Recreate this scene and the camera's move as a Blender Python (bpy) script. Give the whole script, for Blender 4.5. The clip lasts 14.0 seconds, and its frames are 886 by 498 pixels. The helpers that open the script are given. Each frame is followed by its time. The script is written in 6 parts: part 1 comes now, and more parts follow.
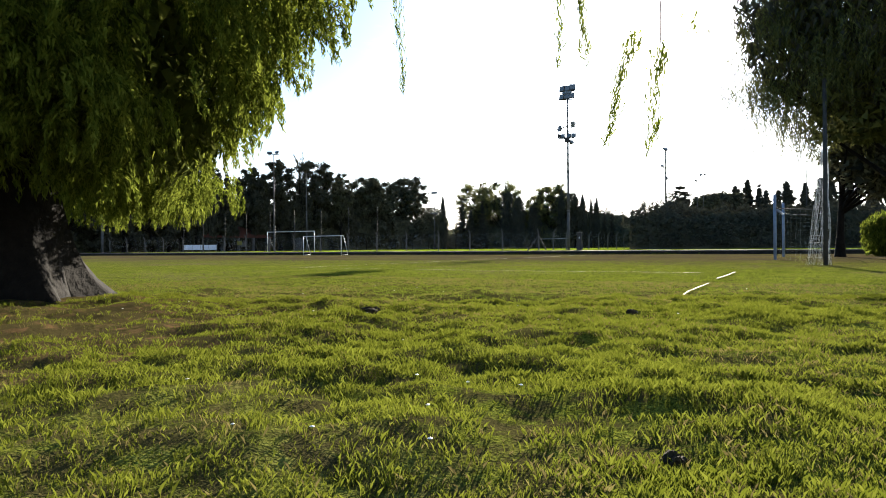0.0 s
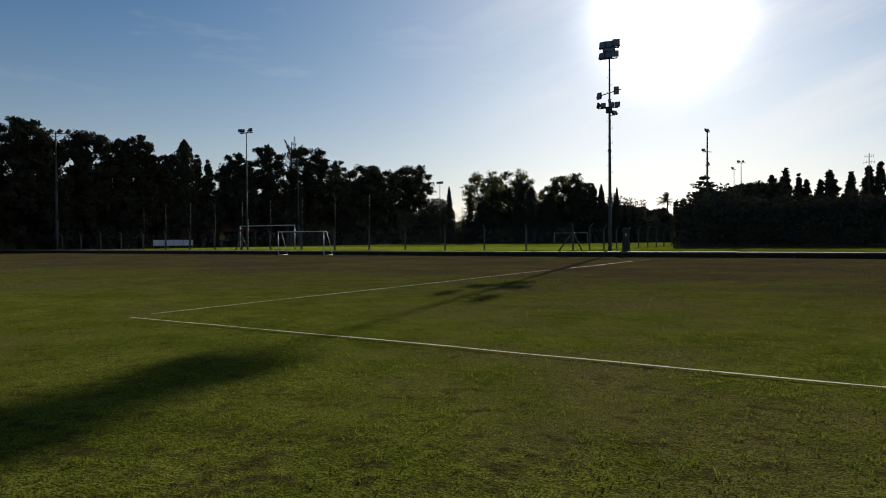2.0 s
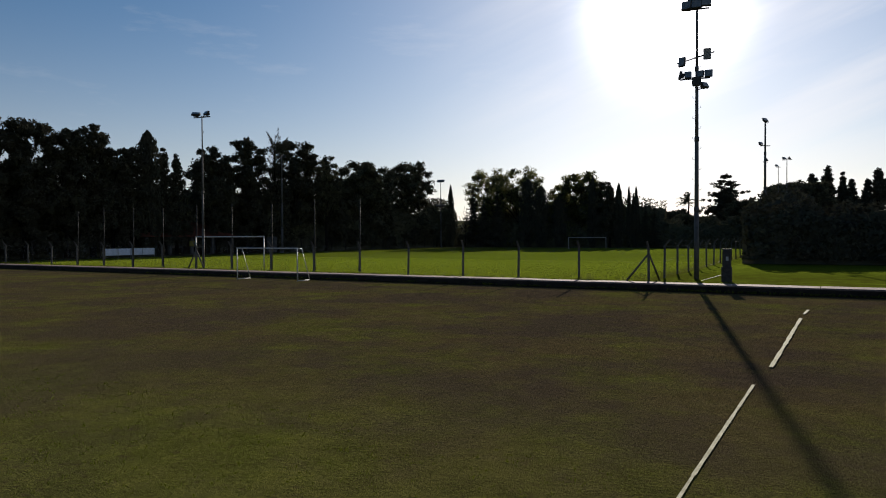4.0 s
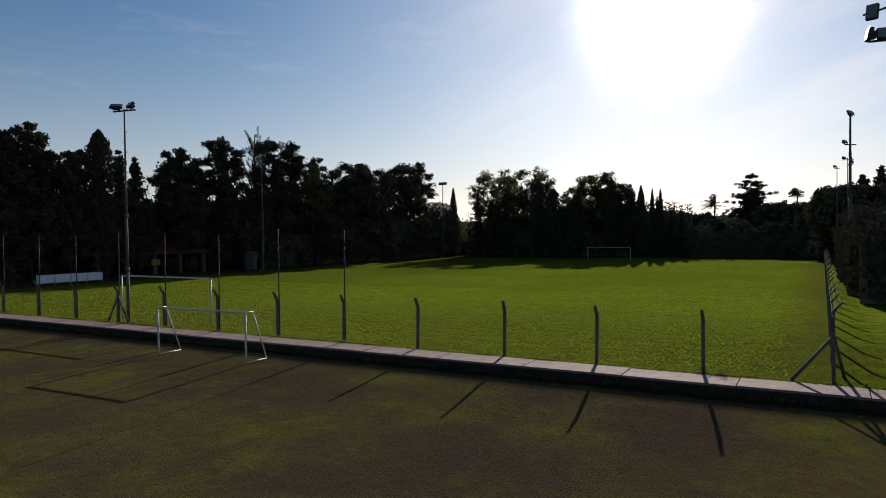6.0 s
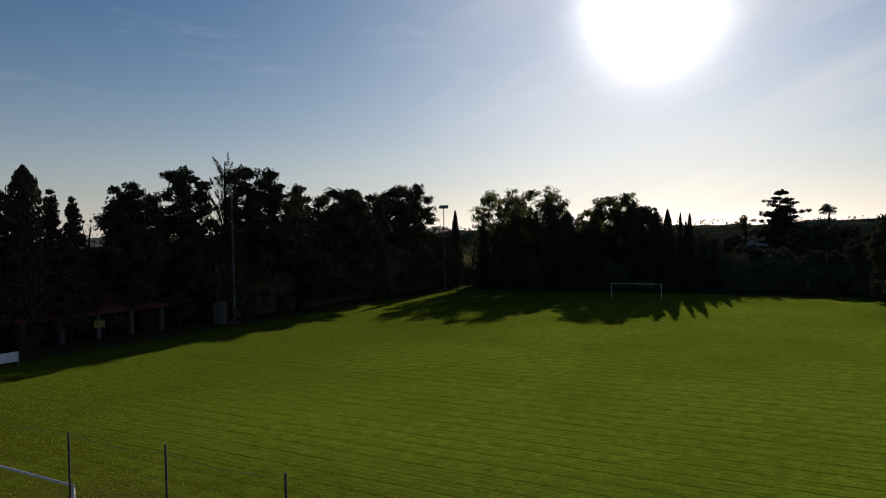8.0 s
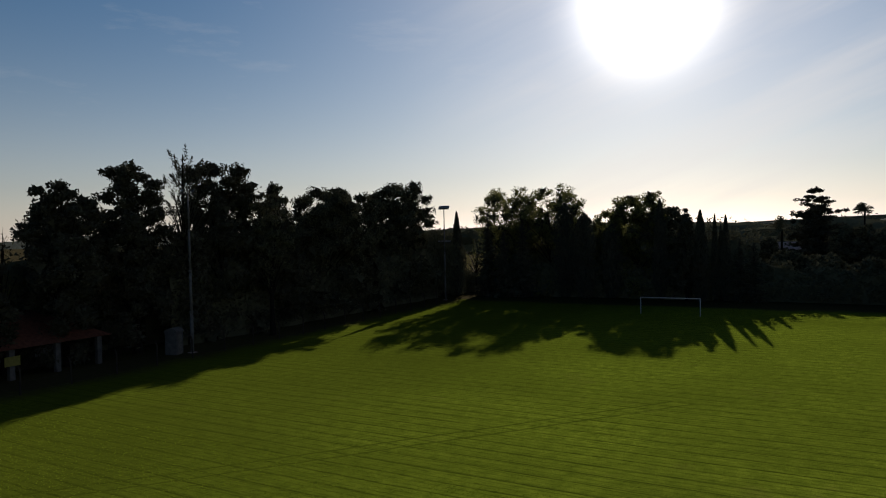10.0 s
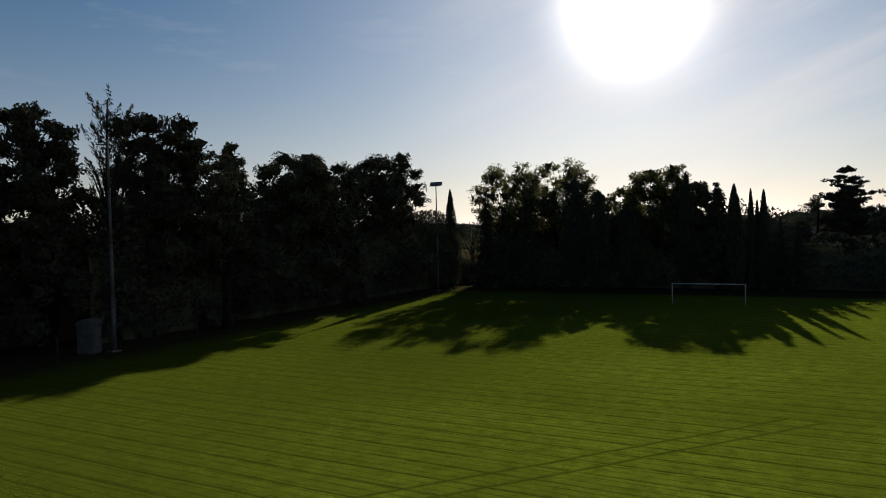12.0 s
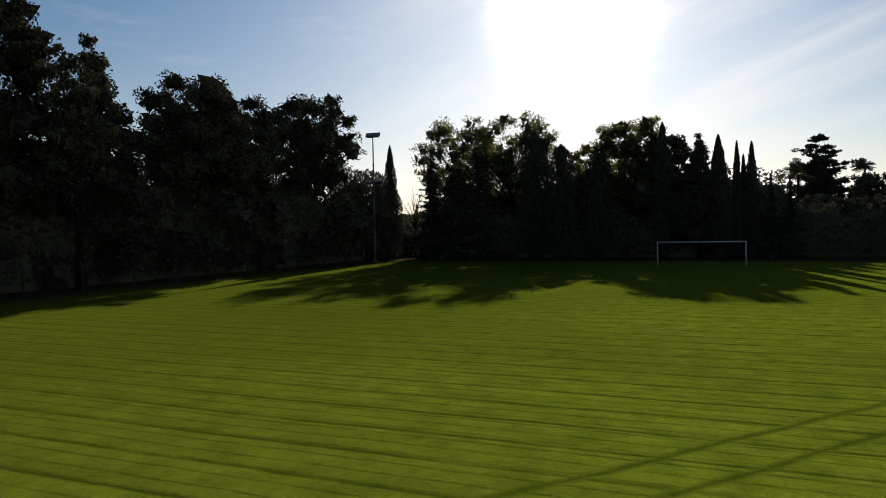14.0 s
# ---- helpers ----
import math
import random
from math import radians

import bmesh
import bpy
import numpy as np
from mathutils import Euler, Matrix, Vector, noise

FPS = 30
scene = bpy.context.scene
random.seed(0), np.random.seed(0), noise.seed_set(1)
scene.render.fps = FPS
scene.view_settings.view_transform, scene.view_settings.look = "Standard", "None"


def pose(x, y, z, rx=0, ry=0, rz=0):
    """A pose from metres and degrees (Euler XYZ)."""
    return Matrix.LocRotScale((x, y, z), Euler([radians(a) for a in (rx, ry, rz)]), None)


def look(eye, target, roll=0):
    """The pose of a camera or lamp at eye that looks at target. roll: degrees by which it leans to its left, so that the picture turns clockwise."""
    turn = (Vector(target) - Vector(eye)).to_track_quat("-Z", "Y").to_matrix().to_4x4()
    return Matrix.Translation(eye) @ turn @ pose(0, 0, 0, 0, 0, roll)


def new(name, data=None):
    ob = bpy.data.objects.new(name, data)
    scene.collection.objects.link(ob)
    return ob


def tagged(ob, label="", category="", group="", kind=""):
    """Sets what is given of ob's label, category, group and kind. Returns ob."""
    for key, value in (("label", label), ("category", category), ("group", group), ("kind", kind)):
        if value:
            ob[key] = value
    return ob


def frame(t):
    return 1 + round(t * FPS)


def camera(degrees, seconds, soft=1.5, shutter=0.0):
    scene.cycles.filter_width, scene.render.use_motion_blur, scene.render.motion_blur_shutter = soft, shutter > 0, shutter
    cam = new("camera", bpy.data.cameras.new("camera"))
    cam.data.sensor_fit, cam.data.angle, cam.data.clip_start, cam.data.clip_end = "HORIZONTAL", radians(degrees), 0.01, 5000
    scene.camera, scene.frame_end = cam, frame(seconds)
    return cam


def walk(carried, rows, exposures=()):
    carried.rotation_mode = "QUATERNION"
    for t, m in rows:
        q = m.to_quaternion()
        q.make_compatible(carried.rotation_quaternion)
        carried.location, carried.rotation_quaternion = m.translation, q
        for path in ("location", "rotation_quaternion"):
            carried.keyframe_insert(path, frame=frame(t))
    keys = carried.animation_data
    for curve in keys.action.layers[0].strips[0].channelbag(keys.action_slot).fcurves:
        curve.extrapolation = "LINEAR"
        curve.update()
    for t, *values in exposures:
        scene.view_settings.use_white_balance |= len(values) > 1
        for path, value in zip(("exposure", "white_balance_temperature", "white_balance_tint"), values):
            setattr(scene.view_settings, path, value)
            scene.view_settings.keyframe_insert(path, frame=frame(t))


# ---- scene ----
cam = camera(66.5, 14.0, soft=1.0)
PATH = [
    (0, (0.498, -1.597, 0.42), (-0.488, 0.144, 0.415), -0.5),
    (0.5, (-0.93, 1.143, 0.46), (-1.922, 2.88, 0.448), -0.4),
    (1, (-2.538, 3.938, 0.426), (-3.536, 5.671, 0.409), -0.4),
    (1.5, (-4.491, 7.085, 0.517), (-5.492, 8.816, 0.495), -0.5),
    (2, (-6.347, 10.173, 0.95), (-7.347, 11.905, 0.922), -0.4),
    (2.2, (-7.075, 11.343, 1.19), (-8.074, 13.076, 1.159), -0.4),
    (4.3, (-16.153, 24.045, 2.494), (-17.139, 25.785, 2.459), -0.3),
    (4.5, (-16.992, 25.188, 2.637), (-17.975, 26.929, 2.603), -0.5),
    (5, (-19.04, 28.243, 3.107), (-20.022, 29.985, 3.068), -0.5),
    (5.5, (-21.04, 31.258, 3.558), (-22.021, 33.001, 3.519), -0.6),
    (5.8, (-22.212, 33.181, 4.226), (-23.192, 34.925, 4.178), -0.7),
    (6, (-23.108, 34.339, 4.611), (-24.087, 36.083, 4.569), -0.6),
    (6.5, (-25.194, 37.536, 6.059), (-26.17, 39.282, 6.016), -0.7),
    (7, (-27.365, 40.81, 7.504), (-28.338, 42.557, 7.461), -0.8),
    (7.5, (-29.211, 43.842, 8.91), (-30.182, 45.589, 8.867), -1.0),
    (8, (-31.188, 46.899, 9.863), (-32.157, 48.648, 9.824), -1.1),
    (10.5, (-41.024, 62.185, 11.197), (-41.975, 63.944, 11.146), -1.2),
    (11, (-43.046, 65.193, 10.544), (-43.993, 66.954, 10.494), -1.2),
    (11.5, (-44.874, 68.331, 9.589), (-45.817, 70.093, 9.539), -1.3),
    (12, (-46.629, 71.6, 8.359), (-47.551, 73.375, 8.309), -1.3),
    (12.5, (-48.245, 74.602, 7.107), (-49.114, 76.402, 7.055), -1.2),
    (13, (-49.911, 77.839, 5.78), (-50.737, 79.66, 5.728), -1.1),
    (13.5, (-51.451, 81.213, 4.523), (-52.241, 83.049, 4.469), -1.1),
    (14, (-53.002, 84.602, 3.534), (-53.767, 86.449, 3.481), -1.0),
]
walk(cam, [(t, look(eye, target, roll)) for t, eye, target, roll in PATH],
     [(0, 2.12, 6500, 10), (0.3, 1.25, 6500, 10), (0.6, 0.58, 6500, 10), (1.0, 0.28, 6500, 10), (1.6, 0.25, 6500, 10), (2.4, 0.24, 6500, 12), (4.3, 0.34, 6450, 14), (6.0, 0.32, 6450, 14),
      (8.0, 0.0, 6500, 13), (11.0, -0.04, 6650, 13), (12.4, 0.12, 6750, 13), (14, 0.45, 6900, 12)])

# ---- sun, sky, exposure ----
SUN_ELEV, SUN_LEFT = 17.8, 11.5        # degrees above the horizon; degrees to the left of +y
sun_dir = Vector((-math.sin(radians(SUN_LEFT)) * math.cos(radians(SUN_ELEV)),
                  math.cos(radians(SUN_LEFT)) * math.cos(radians(SUN_ELEV)), math.sin(radians(SUN_ELEV))))
world = bpy.data.worlds.new("sky")
scene.world = world
world.use_nodes = True
wt = world.node_tree
sky = wt.nodes.new("ShaderNodeTexSky")
sky.sky_type, sky.sun_disc = "NISHITA", False
sky.sun_elevation, sky.sun_rotation = radians(SUN_ELEV), radians(-SUN_LEFT)
sky.air_density, sky.dust_density, sky.ozone_density, sky.altitude = 0.9, 0.12, 2.0, 50
wbg = wt.nodes["Background"]
wbg.inputs["Strength"].default_value = 0.058


def wnode(kind, **values):
    n = wt.nodes.new(kind)
    for key, v in values.items():
        n.inputs[int(key[1:])].default_value = v
    return n


def wmath(op, a, b=0.0):
    n = wt.nodes.new("ShaderNodeMath")
    n.operation = op
    for i, v in enumerate((a, b)):
        if isinstance(v, (int, float)):
            n.inputs[i].default_value = v
        else:
            wt.links.new(v, n.inputs[i])
    return n.outputs[0]


def wmix(fac, a, b, mode="MIX"):
    n = wt.nodes.new("ShaderNodeMix")
    n.data_type, n.blend_type, n.clamp_factor = "RGBA", mode, False
    for sock, v in ((n.inputs["Factor"], fac), (n.inputs["A"], a), (n.inputs["B"], b)):
        if isinstance(v, (int, float)):
            sock.default_value = v
        elif isinstance(v, tuple):
            sock.default_value = (*v, 1)
        else:
            wt.links.new(v, sock)
    return n.outputs["Result"]


wtc = wt.nodes.new("ShaderNodeTexCoord")
wsep = wt.nodes.new("ShaderNodeSeparateXYZ")
wt.links.new(wtc.outputs["Generated"], wsep.inputs[0])
blue, pale = wnode("ShaderNodeHueSaturation", _0=0.497, _1=1.4), wnode("ShaderNodeHueSaturation", _1=0.3)
for n in (blue, pale):
    wt.links.new(sky.outputs["Color"], n.inputs["Color"])
low_haze = wmath("POWER", 2.718, wmath("MULTIPLY", wmath("MAXIMUM", wsep.outputs["Z"], 0.0), -5.5))
haze_rgb = wmix(1.0, pale.outputs["Color"], (1.1, 1.01, 0.96), "MULTIPLY")
air = wmix(low_haze, blue.outputs["Color"], haze_rgb)
# thin streaks of high cloud
wmap = wnode("ShaderNodeMapping", _2=(0.2, 0.35, 0.5), _3=(2.6, 3.6, 15.0))
wt.links.new(wtc.outputs["Generated"], wmap.inputs[0])
wisp = wt.nodes.new("ShaderNodeTexNoise")
wisp.inputs["Scale"].default_value, wisp.inputs["Detail"].default_value, wisp.inputs["Roughness"].default_value = 1.7, 7.0, 0.62
wt.links.new(wmap.outputs[0], wisp.inputs["Vector"])
cloud = wmath("MULTIPLY", wmath("MAXIMUM", wmath("SUBTRACT", wisp.outputs["Fac"], 0.575), 0.0), 0.75)
cloud = wmath("MULTIPLY", cloud, wmath("MINIMUM", wmath("MAXIMUM", wmath("MULTIPLY", wsep.outputs["Z"], 5.0), 0.0), 1.0))
air = wmix(cloud, air, (9.5, 9.6, 9.8))


def wdir(x, y, z, scale):
    n = wt.nodes.new("ShaderNodeVectorMath")
    n.operation = "DOT_PRODUCT"
    n.inputs[1].default_value = (x * scale, y * scale, z * scale)
    wt.links.new(wtc.outputs["Generated"], n.inputs[0])
    return n.outputs["Value"]


# long faint streaks rising to the east
lane = wt.nodes.new("ShaderNodeCombineXYZ")
wt.links.new(wdir(0.8, 0.46, 0.38, 1.3), lane.inputs[0])
wt.links.new(wdir(-0.33, -0.19, 0.92, 11.0), lane.inputs[1])
streak = wt.nodes.new("ShaderNodeTexNoise")
streak.inputs["Scale"].default_value, streak.inputs["Detail"].default_value, streak.inputs["Roughness"].default_value = 1.0, 5.0, 0.55
wt.links.new(lane.outputs[0], streak.inputs["Vector"])
east = wmath("MINIMUM", wmath("MAXIMUM", wmath("ADD", wdir(0.86, 0.5, 0.0, 3.0), 0.1), 0.0), 1.0)
streaks = wmath("MULTIPLY", wmath("MULTIPLY", wmath("MAXIMUM", wmath("SUBTRACT", streak.outputs["Fac"], 0.44), 0.0), 2.2), east)
air = wmix(streaks, air, (10.5, 10.4, 10.3))
# the bright haze round the sun
wdot = wt.nodes.new("ShaderNodeVectorMath")
wdot.operation = "DOT_PRODUCT"
wdot.inputs[1].default_value = sun_dir
wt.links.new(wtc.outputs["Generated"], wdot.inputs[0])
near_sun = wmath("MAXIMUM", wdot.outputs["Value"], 0.0)
halo = wmath("ADD", wmath("MULTIPLY", wmath("POWER", near_sun, 420.0), 45.0), wmath("MULTIPLY", wmath("POWER", near_sun, 14.0), 5.0))
halo_rgb = wmix(1.0, (1.0, 0.95, 0.87), halo, "MULTIPLY")
wt.links.new(wmix(1.0, air, halo_rgb, "ADD"), wbg.inputs["Color"])

lamp = bpy.data.lights.new("sun", "SUN")
lamp.energy, lamp.angle, lamp.color = 5.0, radians(0.55), (1.0, 0.9, 0.74)
sun = new("sun", lamp)
sun.matrix_world = look((0, 0, 60), Vector((0, 0, 60)) - sun_dir)


# ---- materials ----
def mat_nodes(name):
    m = bpy.data.materials.new(name)
    m.use_nodes = True
    nt = m.node_tree
    return m, nt, nt.nodes["Principled BSDF"]


def noise_tex(nt, scale, detail=4.0, rough=0.6, coord="Object", stretch=None):
    tc = nt.nodes.new("ShaderNodeTexCoord")
    n = nt.nodes.new("ShaderNodeTexNoise")
    n.inputs["Scale"].default_value, n.inputs["Detail"].default_value, n.inputs["Roughness"].default_value = scale, detail, rough
    src = tc.outputs[coord]
    if stretch:
        mp = nt.nodes.new("ShaderNodeMapping")
        mp.inputs["Scale"].default_value = stretch
        nt.links.new(src, mp.inputs["Vector"])
        src = mp.outputs["Vector"]
    nt.links.new(src, n.inputs["Vector"])
    return n.outputs["Fac"]


def ramp(nt, fac, stops):
    r = nt.nodes.new("ShaderNodeValToRGB")
    el = r.color_ramp.elements
    while len(el) < len(stops):
        el.new(0.5)
    for e, (p, c) in zip(el, stops):
        e.position, e.color = p, (*c, 1)
    nt.links.new(fac, r.inputs["Fac"])
    return r.outputs["Color"]


def mixc(nt, fac, a, b, mode="MIX"):
    n = nt.nodes.new("ShaderNodeMix")
    n.data_type, n.blend_type = "RGBA", mode
    for sock, v in ((n.inputs["Factor"], fac), (n.inputs["A"], a), (n.inputs["B"], b)):
        if isinstance(v, (int, float)):
            sock.default_value = v
        elif isinstance(v, tuple):
            sock.default_value = (*v, 1)
        else:
            nt.links.new(v, sock)
    return n.outputs["Result"]


def mth(nt, op, a, b=0.0):
    n = nt.nodes.new("ShaderNodeMath")
    n.operation = op
    for sock, v in ((n.inputs[0], a), (n.inputs[1], b)):
        if isinstance(v, (int, float)):
            sock.default_value = v
        else:
            nt.links.new(v, sock)
    return n.outputs[0]


def bump(nt, bsdf, height, strength, dist):
    b = nt.nodes.new("ShaderNodeBump")
    b.inputs["Strength"].default_value, b.inputs["Distance"].default_value = strength, dist
    nt.links.new(height, b.inputs["Height"])
    nt.links.new(b.outputs["Normal"], bsdf.inputs["Normal"])


def simple(name, c1, c2, scale, rough=0.7, metal=0.0, bscale=30, bstr=0.3, bdist=0.01):
    m, nt, b = mat_nodes(name)
    n1, n2 = noise_tex(nt, scale), noise_tex(nt, scale * 7)
    c = ramp(nt, mth(nt, "ADD", mth(nt, "MULTIPLY", n1, 0.65), mth(nt, "MULTIPLY", n2, 0.35)), [(0.35, c1), (0.65, c2)])
    nt.links.new(c, b.inputs["Base Color"])
    b.inputs["Roughness"].default_value, b.inputs["Metallic"].default_value = rough, metal
    b.inputs["Specular IOR Level"].default_value = 0.5 if rough < 0.6 else 0.08
    bump(nt, b, noise_tex(nt, bscale), bstr, bdist)
    return m


def leaf_mat(name, dark, light, trans=0.25, rough=0.6):
    m, nt, b = mat_nodes(name)
    g = nt.nodes.new("ShaderNodeNewGeometry")
    big = noise_tex(nt, 0.5)
    f = mth(nt, "ADD", mth(nt, "MULTIPLY", g.outputs["Random Per Island"], 0.6), mth(nt, "MULTIPLY", big, 0.4))
    c = ramp(nt, f, [(0.2, dark), (0.8, light)])
    nt.links.new(c, b.inputs["Base Color"])
    b.inputs["Roughness"].default_value = rough
    b.inputs["Specular IOR Level"].default_value = 0.0
    t = nt.nodes.new("ShaderNodeBsdfTranslucent")
    nt.links.new(c, t.inputs["Color"])
    mx = nt.nodes.new("ShaderNodeMixShader")
    mx.inputs["Fac"].default_value = trans
    nt.links.new(b.outputs["BSDF"], mx.inputs[1])
    nt.links.new(t.outputs["BSDF"], mx.inputs[2])
    nt.links.new(mx.outputs["Shader"], nt.nodes["Material Output"].inputs["Surface"])
    return m


LOW_FIELD = -0.3


def turf(name, lush, mid, dry, dry_amount, rows=False):
    m, nt, b = mat_nodes(name)
    patch = noise_tex(nt, 0.16, 8, 0.7)
    mid_n = noise_tex(nt, 1.3, 5, 0.65)
    fine = noise_tex(nt, 14, 3, 0.7)
    grain = noise_tex(nt, 60, 2, 0.7)
    c = ramp(nt, mth(nt, "ADD", mth(nt, "MULTIPLY", mid_n, 0.55), mth(nt, "MULTIPLY", fine, 0.45)), [(0.4, lush), (0.6, mid)])
    c = mixc(nt, ramp(nt, patch, [(0.62 - dry_amount, (0, 0, 0)), (0.78 - dry_amount, (1, 1, 1))]), c, dry)
    dots = ramp(nt, grain, [(0.36, (0.35, 0.35, 0.35)), (0.62, (1.25, 1.25, 1.25))])
    c = mixc(nt, 1.0, c, dots, "MULTIPLY")
    h = mth(nt, "ADD", mth(nt, "MULTIPLY", fine, 0.6), mth(nt, "MULTIPLY", grain, 0.4))
    if rows:
        tc = nt.nodes.new("ShaderNodeTexCoord")
        sx = nt.nodes.new("ShaderNodeSeparateXYZ")
        nt.links.new(tc.outputs["Object"], sx.inputs[0])
        wob = noise_tex(nt, 0.5, 6, 0.65, stretch=(0.2, 0.5, 1))
        yy = mth(nt, "ADD", sx.outputs["Y"], mth(nt, "MULTIPLY", wob, 0.55))
        saw = mth(nt, "FRACT", mth(nt, "MULTIPLY", yy, 1 / 1.24))
        groove = ramp(nt, saw, [(0.0, (0, 0, 0)), (0.06, (1, 1, 1)), (0.17, (0.1, 0.1, 0.1)), (0.97, (0, 0, 0))])
        saw2 = mth(nt, "FRACT", mth(nt, "MULTIPLY", yy, 1 / 0.437))
        fine_rows = ramp(nt, saw2, [(0.0, (0, 0, 0)), (0.1, (0.6, 0.6, 0.6)), (0.26, (0, 0, 0)), (0.98, (0, 0, 0))])
        groove = mixc(nt, 1.0, groove, fine_rows, "LIGHTEN")
        broken = ramp(nt, noise_tex(nt, 1.6, 6, 0.75, stretch=(0.3, 1.2, 1)), [(0.3, (0.25, 0.25, 0.25)), (0.55, (1, 1, 1))])
        g = mixc(nt, 1.0, groove, broken, "MULTIPLY")
        worn_out = mth(nt, "MINIMUM", mth(nt, "MAXIMUM", mth(nt, "MULTIPLY", mth(nt, "SUBTRACT", sx.outputs["Y"], mth(nt, "ADD", 54.0, mth(nt, "MULTIPLY", mid_n, 7.0))), 0.11), 0.15), 1.0)
        g = mixc(nt, 1.0, g, worn_out, "MULTIPLY")
        # two wheel tracks across the rows, and the rough strip along the side fence
        u = mth(nt, "SUBTRACT", mth(nt, "MULTIPLY", mth(nt, "ADD", sx.outputs["X"], 60.2), 0.775), mth(nt, "MULTIPLY", mth(nt, "SUBTRACT", sx.outputs["Y"], 87.7), 0.632))
        u = mth(nt, "ADD", u, mth(nt, "MULTIPLY", wob, 0.5))
        wheel = mth(nt, "SUBTRACT", mth(nt, "ABSOLUTE", mth(nt, "SUBTRACT", u, 0.85)), 0.55)
        wheel = mth(nt, "MAXIMUM", mth(nt, "SUBTRACT", 1.0, mth(nt, "MULTIPLY", mth(nt, "ABSOLUTE", wheel), 6.0)), 0.0)
        wheel = mth(nt, "MULTIPLY", wheel, mth(nt, "GREATER_THAN", 104.0, sx.outputs["Y"]))
        g = mixc(nt, 1.0, g, mth(nt, "MULTIPLY", wheel, 0.8), "LIGHTEN")
        c = mixc(nt, mth(nt, "MULTIPLY", g, 0.95), c, (0.016, 0.024, 0.003))
        side = mth(nt, "MULTIPLY", mth(nt, "MINIMUM", mth(nt, "MAXIMUM", mth(nt, "MULTIPLY", mth(nt, "ADD", sx.outputs["X"], mth(nt, "SUBTRACT", 29.2, mth(nt, "MULTIPLY", mth(nt, "ADD", mid_n, patch), 3.4))), 0.4), 0.0), 1.0), mth(nt, "GREATER_THAN", -22.6, sx.outputs["X"]))
        c = mixc(nt, mth(nt, "MULTIPLY", side, 0.75), c, mixc(nt, noise_tex(nt, 1.1, 6, 0.7), (0.022, 0.025, 0.006), (0.07, 0.076, 0.016)))
        # broad darker, thicker areas; the west side is darkened for its off-sun dimness
        thick = ramp(nt, noise_tex(nt, 0.06, 5, 0.6), [(0.44, (0, 0, 0)), (0.66, (0.55, 0.55, 0.55))])
        c = mixc(nt, thick, c, (0.038, 0.053, 0.005))
        west_dim = mth(nt, "MINIMUM", mth(nt, "MAXIMUM", mth(nt, "MULTIPLY", mth(nt, "SUBTRACT", mth(nt, "MULTIPLY", patch, -16.0), mth(nt, "ADD", sx.outputs["X"], 46.0)), 0.04), 0.0), 0.6)
        c = mixc(nt, west_dim, c, (0.034, 0.044, 0.005))
        # tussocky olive grass near the path
        south = mth(nt, "MINIMUM", mth(nt, "MAXIMUM", mth(nt, "MULTIPLY", mth(nt, "SUBTRACT", 75.0, sx.outputs["Y"]), 0.075), 0.0), 0.85)
        rough = ramp(nt, noise_tex(nt, 0.9, 7, 0.75), [(0.36, (0.15, 0.15, 0.15)), (0.56, (1, 1, 1))])
        c = mixc(nt, mixc(nt, 1.0, rough, south, "MULTIPLY"), c, mixc(nt, noise_tex(nt, 4.0, 4, 0.7), (0.014, 0.016, 0.003), (0.052, 0.057, 0.008)))
        mouth = nt.nodes.new("ShaderNodeVectorMath")
        mouth.operation = "DISTANCE"
        mouth.inputs[1].default_value = (-54.8, 60.5, 0)
        nt.links.new(tc.outputs["Object"], mouth.inputs[0])
        scuffed = mth(nt, "ADD", mth(nt, "MULTIPLY", mouth.outputs["Value"], -0.11), mth(nt, "MULTIPLY", mid_n, 1.6))
        c = mixc(nt, ramp(nt, scuffed, [(0.25, (0, 0, 0)), (0.7, (0.75, 0.75, 0.75))]), c, (0.04, 0.035, 0.013))
        # dark brown takes over beyond the pitch, towards the trees
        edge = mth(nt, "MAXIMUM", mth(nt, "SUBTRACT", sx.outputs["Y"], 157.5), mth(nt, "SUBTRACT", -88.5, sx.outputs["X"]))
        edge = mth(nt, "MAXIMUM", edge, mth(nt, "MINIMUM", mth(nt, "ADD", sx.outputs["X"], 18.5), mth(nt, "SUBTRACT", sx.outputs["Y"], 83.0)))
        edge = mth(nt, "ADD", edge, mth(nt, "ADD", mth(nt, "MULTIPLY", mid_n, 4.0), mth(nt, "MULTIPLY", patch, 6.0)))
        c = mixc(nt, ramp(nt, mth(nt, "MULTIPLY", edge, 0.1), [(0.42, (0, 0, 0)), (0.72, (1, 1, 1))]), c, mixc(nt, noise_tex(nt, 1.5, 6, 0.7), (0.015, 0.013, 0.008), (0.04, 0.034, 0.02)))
        h = mth(nt, "SUBTRACT", h, mth(nt, "MULTIPLY", g, 1.3))
    else:
        geo = nt.nodes.new("ShaderNodeTexCoord")
        at = nt.nodes.new("ShaderNodeVectorMath")
        at.operation = "DISTANCE"
        at.inputs[1].default_value = (-6.2, 2.0, LOW_FIELD)
        nt.links.new(geo.outputs["Object"], at.inputs[0])
        worn = mth(nt, "ADD", mth(nt, "MULTIPLY", at.outputs["Value"], -0.32), mth(nt, "ADD", mth(nt, "MULTIPLY", mid_n, 1.2), 0.72))
        c = mixc(nt, ramp(nt, worn, [(0.2, (0, 0, 0)), (0.55, (1, 1, 1))]), c, mixc(nt, noise_tex(nt, 7.0, 4, 0.7), (0.062, 0.036, 0.017), (0.165, 0.1, 0.052)))
